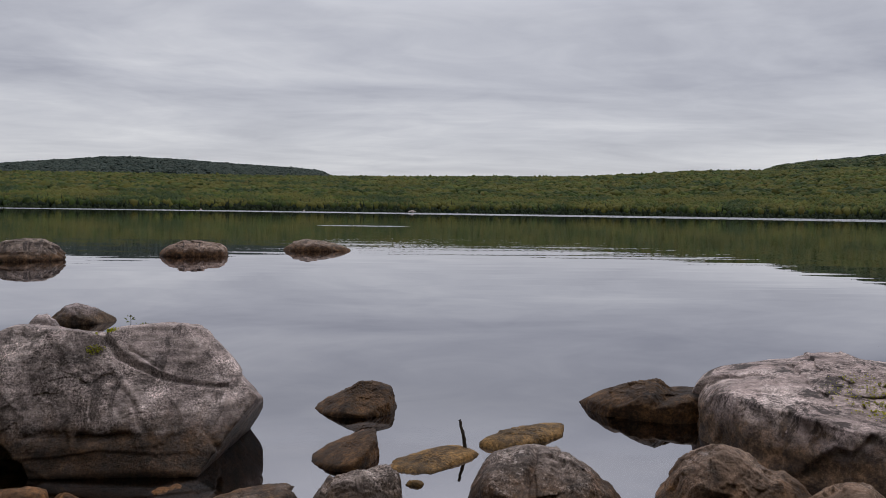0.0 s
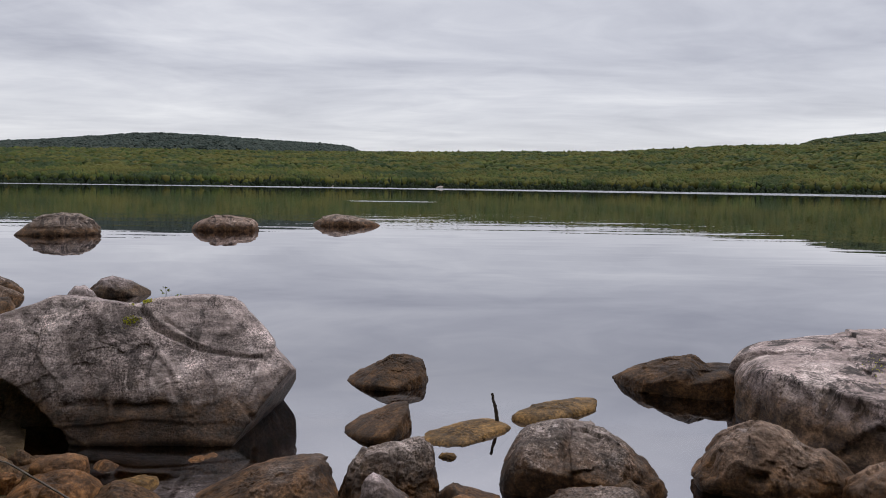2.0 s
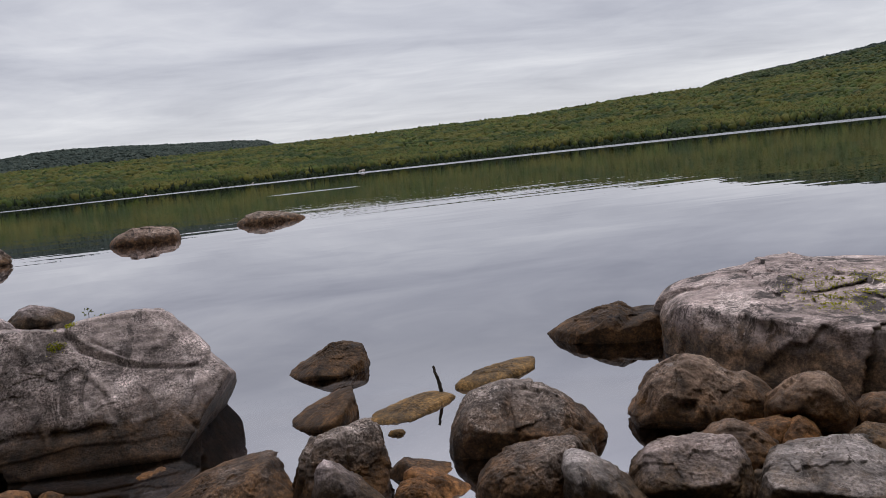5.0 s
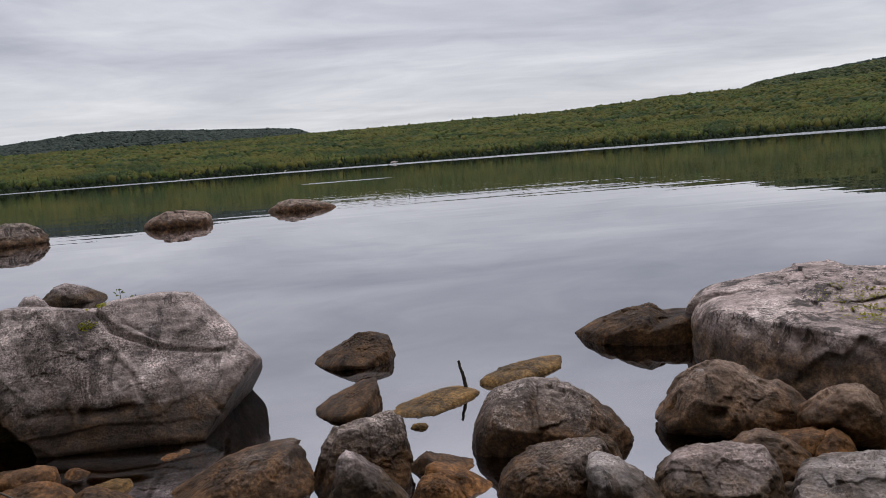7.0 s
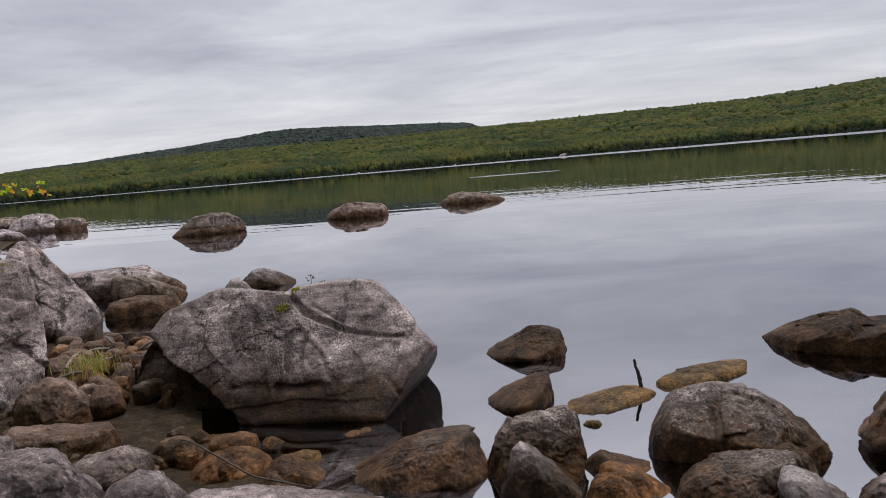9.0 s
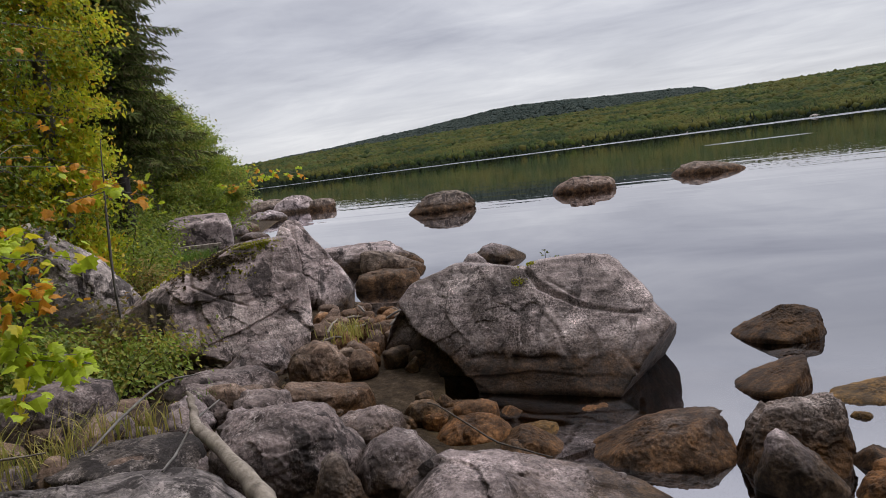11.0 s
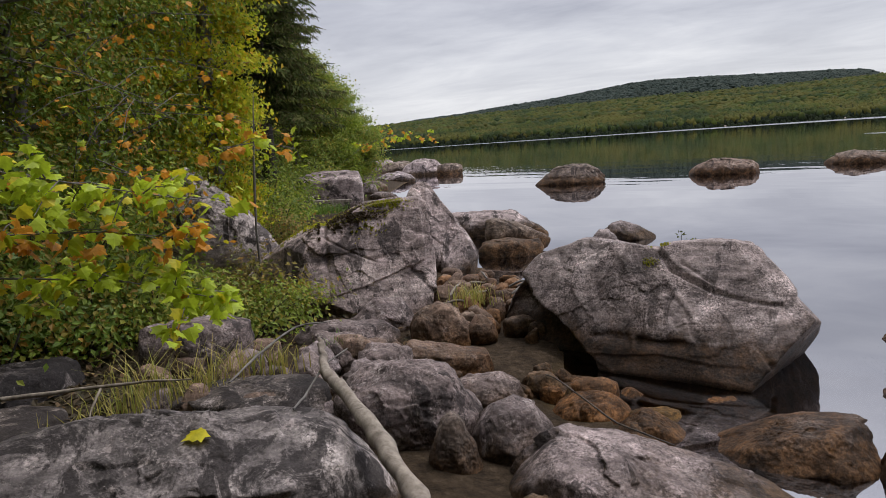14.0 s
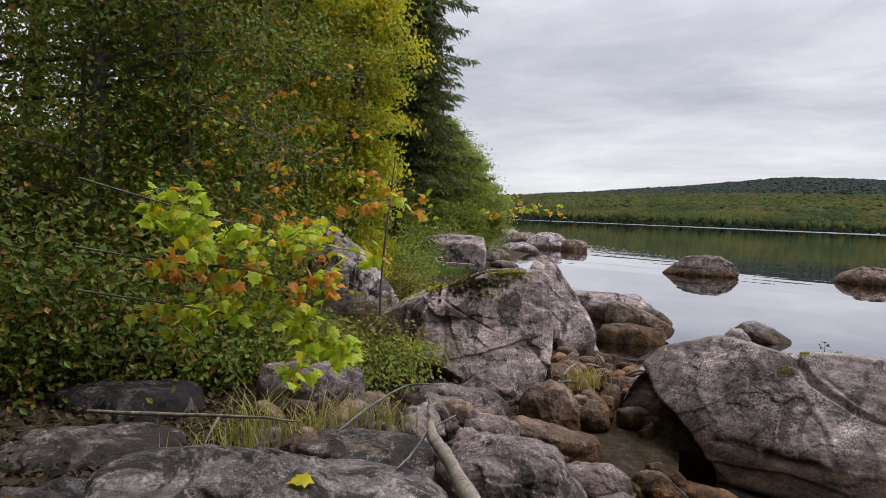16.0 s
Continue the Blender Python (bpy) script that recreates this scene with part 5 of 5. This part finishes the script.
for az, r, h, w, count, leaf, mat, seed, label in [
    (57.6, 6.2, 0.55, 0.75, 5200, 0.040, LEAF_SHRUB, 1, "low green bush with small leaves"), (63.0, 6.5, 0.75, 0.75, 3600, 0.045, LEAF_SHRUB, 2, "low green bush beside the stones"),
    (53.5, 7.0, 0.7, 0.6, 2600, 0.045, LEAF_BROWN, 3, "thin bush turning brown and yellow"), (62.0, 7.2, 0.5, 0.7, 3600, 0.05, LEAF_SHRUB, 4, "light green bush before a pale rock"),
    (70.0, 6.3, 0.9, 0.9, 3600, 0.05, LEAF_SHADE, 5, "dense green bush on the bank"), (77.0, 5.6, 1.2, 0.9, 3600, 0.05, LEAF_SHADE, 6, "dense bush on the bank, its leaves toned for shade"),
    (69.0, 7.0, 1.8, 1.0, 4200, 0.06, LEAF_GREEN, 7, "tall green bush under the trees"), (71.0, 6.4, 1.9, 1.0, 4200, 0.055, LEAF_SHADE, 8, "tall bush under the trees, its leaves toned for shade"),
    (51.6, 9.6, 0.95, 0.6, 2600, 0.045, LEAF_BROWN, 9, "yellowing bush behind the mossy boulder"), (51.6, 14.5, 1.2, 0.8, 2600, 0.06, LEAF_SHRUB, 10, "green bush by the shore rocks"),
    (54.0, 11.5, 1.6, 0.9, 3600, 0.06, LEAF_GREEN, 11, "green bush beneath a yellow maple"), (84.0, 6.0, 1.8, 1.1, 3600, 0.055, LEAF_SHADE, 12, "bush on the bank, its leaves toned for shade"),
    (47.4, 24.5, 1.9, 1.3, 3600, 0.09, LEAF_GREEN, 13, "green bush behind the flat-topped block"), (49.6, 22.5, 1.9, 1.3, 3600, 0.08, LEAF_SHRUB, 14, "light green bush behind the flat-topped block"), (45.9, 28.0, 1.5, 1.3, 2600, 0.1, LEAF_GREEN, 15, "green bush on the wooded point"), (52.0, 17.0, 1.7, 1.1, 3600, 0.07, LEAF_GREEN, 16, "green bush under a tall spruce")]:
    bush("bush", label, az, r, h, w, count, leaf, mat, seed)


def grass_tuft(label, x, y, z, h, w, blades, mat, seed):
    rs = np.random.RandomState(seed)
    root = np.stack([rs.normal(size=blades) * w * 0.5, rs.normal(size=blades) * w * 0.5, 0 * np.arange(blades)], 1)
    lean = rs.normal(size=(blades, 3)) * (0.35, 0.35, 0)
    high = rs.uniform(0.5, 1.1, blades) * h
    mid = root + (lean * 0.35 + (0, 0, 0.6)) * high[:, None]
    tip = root + (lean * 1.1 + (0, 0, 0.85)) * high[:, None]
    side = np.stack([-lean[:, 1], lean[:, 0], 0 * high], 1) + 1e-3
    side = side / np.linalg.norm(side, axis=1)[:, None] * 0.004
    v = np.stack([root - side, root + side, mid + side * 0.8, mid - side * 0.8, tip + side * 0.1, tip - side * 0.1], 1).reshape(-1, 3)
    base = np.arange(blades)[:, None] * 6
    f = np.concatenate([base + (0, 1, 2, 3), base + (3, 2, 4, 5)])
    ob = new("grass_tuft", mesh_of("grass_tuft", v, f, mat))
    ob.location = (x, y, z)
    return tagged(ob, label, "grass", kind="stuff")


for az, r, z, h, w, k, mat, seed in [(61.0, 4.3, 0.32, 0.42, 0.22, 70, GRASS, 1), (64.0, 4.2, 0.3, 0.5, 0.25, 90, GRASS, 2), (55.0, 4.5, 0.4, 0.22, 0.16, 60, GRASS, 3), (67.0, 4.4, 0.3, 0.42, 0.3, 70, GRASS, 4), (58.5, 4.4, 0.4, 0.34, 0.12, 50, GRASS, 9), (50.5, 5.0, 0.3, 0.22, 0.14, 110, GRASS_GREEN, 5), (37.5, 6.4, 0.3, 0.22, 0.22, 150, GRASS, 6), (48.3, 15.0, 0.55, 0.22, 0.55, 700, GRASS_GREEN, 7), (71.0, 3.8, 0.3, 0.36, 0.3, 90, GRASS, 8)]:
    x, y = polar(az, r)
    grass_tuft("tuft of long grass among the stones", x, y, z, h, w, k, mat, seed)


# a maple branch with broad leaves reaching in over the bank
LOBES = [(0.0, 0.0), (0.22, 0.03), (0.46, 0.0), (0.38, 0.2), (0.56, 0.43), (0.34, 0.47), (0.31, 0.66), (0.13, 0.72), (0.0, 1.0)]


def maple_leaf(mat, name):
    edge = LOBES + [(-x, y) for x, y in LOBES[-2:0:-1]]
    v = [(0.0, 0.35, 0.02)] + [(x, y, -0.22 * abs(x) - 0.12 * max(y - 0.4, 0)) for x, y in edge]
    k = len(edge)
    return mesh_of(name, v, [(0, j + 1, (j + 1) % k + 1) for j in range(k)], mat)


MAPLE = [maple_leaf(LEAF_LIME, "maple_leaf_lime"), maple_leaf(LEAF_ORANGE, "maple_leaf_orange"), maple_leaf(LEAF_YELLOW, "maple_leaf_yellow")]


def maple_branch(label, points, count, seed, share, size=0.105, spread=0.2):
    rng = random.Random(seed)
    base = Vector(points[0])
    plant = thing("maple_branch", *base, label, "branch", "maple branches over the bank")
    pts = [Vector(p) - base for p in points]
    v, f = tube(pts, list(np.linspace(0.0055, 0.002, len(pts))), 6)
    part("bough", mesh_of("bough", v, f, BARK_GREY, True), plant)
    sprigs = []
    for k in range(16):
        s = (0.25 + 0.75 * k / 15) * (len(pts) - 1)
        root = pts[min(int(s), len(pts) - 2)].lerp(pts[min(int(s), len(pts) - 2) + 1], s - min(int(s), len(pts) - 2))
        tip = root + Vector((rng.uniform(-1, 1) * spread, rng.uniform(-1, 1) * spread, rng.uniform(-0.7, 0.6) * spread))
        v, f = tube([root, root.lerp(tip, 0.5) + Vector((0, 0, 0.08 * spread)), tip], [0.004, 0.003, 0.0015], 4)
        part("twig", mesh_of("twig", v, f, BARK_GREY, True), plant)
        sprigs.append((root, tip))
    for k in range(count):
        root, tip = rng.choice(sprigs)
        p = root.lerp(tip, rng.uniform(0.3, 1.15)) + Vector((rng.gauss(0, 0.045), rng.gauss(0, 0.045), rng.gauss(0, 0.03)))
        u = rng.random()
        me = MAPLE[1] if u < share else MAPLE[2] if u < share + 0.12 else MAPLE[0]
        leaf = part("leaf", me, plant)
        s = size * rng.uniform(0.65, 1.15)
        leaf.matrix_local = Matrix.LocRotScale(p, Euler((radians(rng.uniform(-75, -10)), radians(rng.uniform(-35, 35)), radians(rng.uniform(0, 360)))), (s, s, s))


def on(az, r, z):
    return (*polar(az, r), z)


maple_branch("lime-green maple branch hanging over the bank", [on(80, 3.7, 1.95), on(74, 3.5, 1.84), on(69, 3.4, 1.76), on(62, 3.3, 1.66)], 210, 1, 0.05, 0.076, 0.2)
maple_branch("maple branch with orange and yellow leaves", [on(80, 3.8, 1.62), on(74, 3.6, 1.56), on(68, 3.45, 1.54), on(61.5, 3.4, 1.46)], 95, 2, 0.6, 0.078, 0.15)
maple_branch("low lime-green maple branch near the stones", [on(80, 3.7, 1.42), on(73, 3.5, 1.36), on(67, 3.4, 1.3), on(59, 3.35, 1.14)], 250, 3, 0.04, 0.076, 0.2)
maple_branch("thin maple sapling branch turning orange", [on(57.5, 6.6, 1.88), on(55.5, 6.6, 1.95), on(53.5, 6.7, 1.97), on(51.0, 6.8, 1.88)], 60, 4, 0.4, 0.1, 0.2)
maple_branch("maple branch with scattered rusty leaves", [on(70, 6.4, 2.7), on(66, 6.4, 2.6), on(63, 6.4, 2.4), on(60, 6.4, 2.2)], 150, 5, 0.7, 0.06, 0.9)
maple_branch("drooping maple branch with rusty leaves", [on(66, 6.0, 1.9), on(63.5, 5.9, 1.75), on(61.5, 5.8, 1.55), on(60, 5.8, 1.35)], 90, 6, 0.75, 0.065, 0.35)

maple_branch("birch bough with yellow leaves leaning over the lake", [on(46.0, 23, 1.45), on(44.2, 23, 1.95), on(42.4, 23, 2.2), on(40.5, 23, 2.28), on(38.9, 23, 2.1)], 110, 7, 0.35, 0.13, 0.45)


# ---- moss, fallen leaf, twigs, boards ----
class Surface:
    """The skin of a boulder, to settle small things on."""

    def __init__(self, ob):
        self.tree = BVHTree.FromPolygons([ob.matrix_world @ v.co for v in ob.data.vertices], [p.vertices[:] for p in ob.data.polygons])

    def nearest(self, p):
        place, normal, _, _ = self.tree.find_nearest(Vector(p))
        return place, normal


def moss_patch(ob, x, y, z, wide, count, mat, label, seed, blade=0.014):
    skin, rs = Surface(ob), np.random.RandomState(seed)
    spots = []
    for k in range(count):
        a, d = rs.uniform(0, 2 * math.pi), wide * math.sqrt(rs.uniform()) * (1 + 0.35 * math.sin(3 * k))
        place, normal = skin.nearest((x + math.cos(a) * d, y + math.sin(a) * d, z + 0.1))
        spots.append(place + normal * rs.uniform(0, 0.012))
    base = Vector((x, y, z))
    centres = np.array([(s - base)[:] for s in spots])
    v, f = leaf_cloud(centres, rs.uniform(0.6, 1.3, count) * blade, rs, 0.8)
    patch = new("moss_patch", mesh_of("moss_patch", v, f, mat))
    patch.location = base
    return tagged(patch, label, "moss", kind="stuff")


moss_patch(great_boulder, -2.09, 5.03, 0.72, 0.055, 160, MOSS, "small yellow-green moss tuft on the cracked boulder", 1)
moss_patch(great_boulder, -2.06, 5.18, 0.88, 0.06, 200, MOSS, "moss in the crack of the boulder", 2)
moss_patch(mossy_boulder, -4.45, 4.50, 1.12, 0.15, 1800, MOSS, "bright moss patch on the angular boulder", 3)
moss_patch(mossy_boulder, -4.78, 4.98, 1.2, 0.22, 1800, MOSS, "yellow-green moss along the boulder's crest", 4)
moss_patch(mossy_boulder, -5.05, 4.62, 1.1, 0.34, 2600, LITTER, "brown moss and litter on the sloping boulder top", 5, 0.025)
moss_patch(mossy_boulder, -5.6, 5.0, 1.0, 0.5, 2600, MOSS, "dry olive moss on the boulder's back slope", 6, 0.03)
moss_patch(flat_boulder, 3.93, 4.72, 0.6, 0.45, 2600, MOSS, "thin green moss on the flat boulder top", 7, 0.011)
moss_patch(flat_boulder, 3.60, 4.59, 0.55, 0.16, 500, MOSS, "green moss along a ledge of the boulder", 8, 0.011)

leaf_skin = Surface(leaf_slab)
place, normal = leaf_skin.nearest((-2.62, 1.33, 0.75))
fallen = new("fallen_leaf", maple_leaf(LEAF_YELLOW, "fallen_leaf"))
normal = (normal + Vector((0, 0, 2.5))).normalized()
fallen.matrix_world = Matrix.Translation(place + normal * 0.02) @ normal.to_track_quat("Z", "Y").to_matrix().to_4x4() @ pose(0, 0, 0, 0, 0, 130) @ Matrix.Scale(0.115, 4)
tagged(fallen, "fallen yellow maple leaf lying on the slab", "leaf")

stick_thing("branch", "long pale dead branch lying in the grass", [(-4.75, 1.02, 0.52), (-4.4, 1.24, 0.55), (-4.15, 1.38, 0.58), (-3.75, 1.6, 0.63), (-3.45, 1.78, 0.64)], [0.012, 0.014, 0.014, 0.009, 0.004], DRIFT, 7)
stick_thing("twig", "short forked pale twig on the slab", [(-3.92, 1.5, 0.60), (-3.86, 1.44, 0.57), (-3.84, 1.40, 0.53), (-3.76, 1.34, 0.50)], [0.008, 0.007, 0.006, 0.003], DRIFT, 6)
stick_thing("twig", "thin dead twig resting across the stones", [(-3.35, 1.95, 0.58), (-3.55, 2.3, 0.61), (-3.7, 2.6, 0.63), (-3.72, 2.8, 0.67), (-3.6, 2.98, 0.66)], [0.007, 0.009, 0.009, 0.008, 0.004], BARK_GREY, 6)
stick_thing("twig", "speckled thin twig beside the driftwood", [(-3.0, 2.55, 0.66), (-2.94, 2.3, 0.64), (-2.86, 2.12, 0.58), (-2.72, 1.95, 0.6), (-2.6, 1.78, 0.62)], [0.005, 0.006, 0.006, 0.007, 0.005], BARK_GREY, 6)
stick_thing("twig", "thin brown twig across the cove stones", [(-2.55, 3.95, 0.16), (-2.3, 3.8, 0.2), (-1.95, 3.5, 0.22), (-1.6, 3.25, 0.2), (-1.2, 3.05, 0.24)], [0.004, 0.005, 0.006, 0.006, 0.004], BARK_DARK, 6)
stick_thing("sapling", "thin grey sapling stem among the bushes", [on(54.6, 6.9, 0.5), on(54.7, 6.9, 1.1), on(54.4, 6.9, 1.7), on(54.0, 6.9, 2.2), on(53.8, 6.9, 2.45)], [0.012, 0.011, 0.013, 0.007, 0.003], BARK_GREY, 7)


def sprout(label, x, y, z, h, seed):
    """A tiny seedling with a few pairs of leaves."""
    rng = random.Random(seed)
    plant = thing("seedling", x, y, z, label, "plant")
    v, f = tube([(0, 0, -0.03), (0.005, 0, h * 0.5), (0, 0.004, h)], [0.003, 0.0025, 0.001], 5)
    part("stem", mesh_of("stem", v, f, BARK_DARK, True), plant)
    for k in range(8):
        a, up = k * 2.4, h * (0.35 + 0.08 * k)
        reach = 0.035 * (1.3 - 0.08 * k)
        centre = np.array([[math.cos(a) * reach, math.sin(a) * reach, up]])
        v, f = leaf_cloud(centre, np.array([0.03]), np.random.RandomState(seed + k), 1.0)
        part("leaf", mesh_of("leaf", v, f, NEEDLES), plant)
    return plant


crest, up = Surface(great_boulder).nearest((-1.98, 5.4, 1.0))
sprout("small dark seedling growing from the boulder's crack", crest.x, crest.y, crest.z, 0.11, 3)
sprout("tiny seedling beside another on the boulder", crest.x + 0.12, crest.y - 0.01, crest.z - 0.01, 0.06, 5)


def board(label, x, y, z, length, wide, thick, rz, tip):
    bm = bmesh.new()
    bmesh.ops.create_cube(bm, size=1.0)
    bmesh.ops.scale(bm, vec=(length, wide, thick), verts=bm.verts)
    bmesh.ops.bevel(bm, geom=bm.edges[:], offset=0.008, segments=1, affect="EDGES")
    me = bpy.data.meshes.new("board")
    bm.to_mesh(me)
    bm.free()
    me.materials.append(DRIFT)
    ob = new("board", me)
    ob.matrix_world = pose(x, y, z, 0, tip, rz)
    return tagged(ob, label, "board")


bx, by = polar(47.8, 17.5)
board("weathered grey board lying on shore stones", bx, by, 0.62, 1.3, 0.16, 0.07, 47, 2)
board("short pale board propped on shore stones", bx - 0.35, by - 0.3, 0.70, 0.35, 0.2, 0.12, 40, -3)

for k, (az, w, h) in enumerate([(-0.35, 7.5, 2.3), (8.2, 3.0, 1.5), (10.5, 2.4, 1.2), (3.6, 2.2, 1.2), (-4.0, 2.6, 1.4), (-9.0, 3.0, 1.2), (16.0, 2.6, 1.3), (22.0, 2.2, 1.2)]):
    x, y = polar(az, 598.5)
    rock("boulder", x, y, -0.3, w, w * 0.6, h, az, DOME, PALE, "pale boulder on the far lake shore", 300 + k, below=0.5, level=4, group="boulders on the far shore")


def litter(label, az0, az1, r0, r1, count, seed):
    """Dead leaves strewn over the ground of the bank."""
    rs = np.random.RandomState(seed)
    az, r = np.radians(rs.uniform(az0, az1, count)), rs.uniform(r0, r1, count)
    px, py = -np.sin(az) * r, np.cos(az) * r
    centres = np.stack([px, py, land_height(px, py) + rs.uniform(0.0, 0.06, count)], 1)
    v, f = leaf_cloud(centres, rs.uniform(0.03, 0.075, count), rs, 1.6)
    tagged(new("leaf_litter", mesh_of("leaf_litter", v, f, LITTER)), label, "leaves", kind="stuff")


litter("dead brown leaves strewn over the bank", 56, 92, 3.3, 9.0, 9000, 5)
litter("dead brown leaves among the shore stones", 40, 60, 5.5, 12.0, 3000, 6)


# unseen woods added behind the shore, closing the place and keeping light off near faces
def back_woods():
    rs = np.random.RandomState(77)
    centres, sizes = [], []
    for k in range(60):
        az, r = radians(rs.uniform(98, 285)), rs.uniform(7.0, 16)
        x, y = -math.sin(az) * r, math.cos(az) * r
        z = float(land_height(np.array([x]), np.array([y]))[0])
        m = 1500
        s = rs.uniform(0, 1, m)
        wide = 2.3 * np.sin(np.pi * (0.12 + 0.86 * s)) ** 0.7 * np.sqrt(rs.uniform(0.1, 1, m))
        a = rs.uniform(0, 2 * math.pi, m)
        centres.append(np.stack([x + np.cos(a) * wide, y + np.sin(a) * wide, z + 0.2 + s * rs.uniform(12, 16)], 1))
        sizes.append(rs.uniform(0.35, 0.65, m))
    v, f = leaf_cloud(np.concatenate(centres), np.concatenate(sizes), rs, 0.5)
    tagged(new("bank_woods", mesh_of("bank_woods", v, f, LEAF_DARK)), "unseen mixed woods added behind the shore to block light", "forest", kind="stuff")


back_woods()
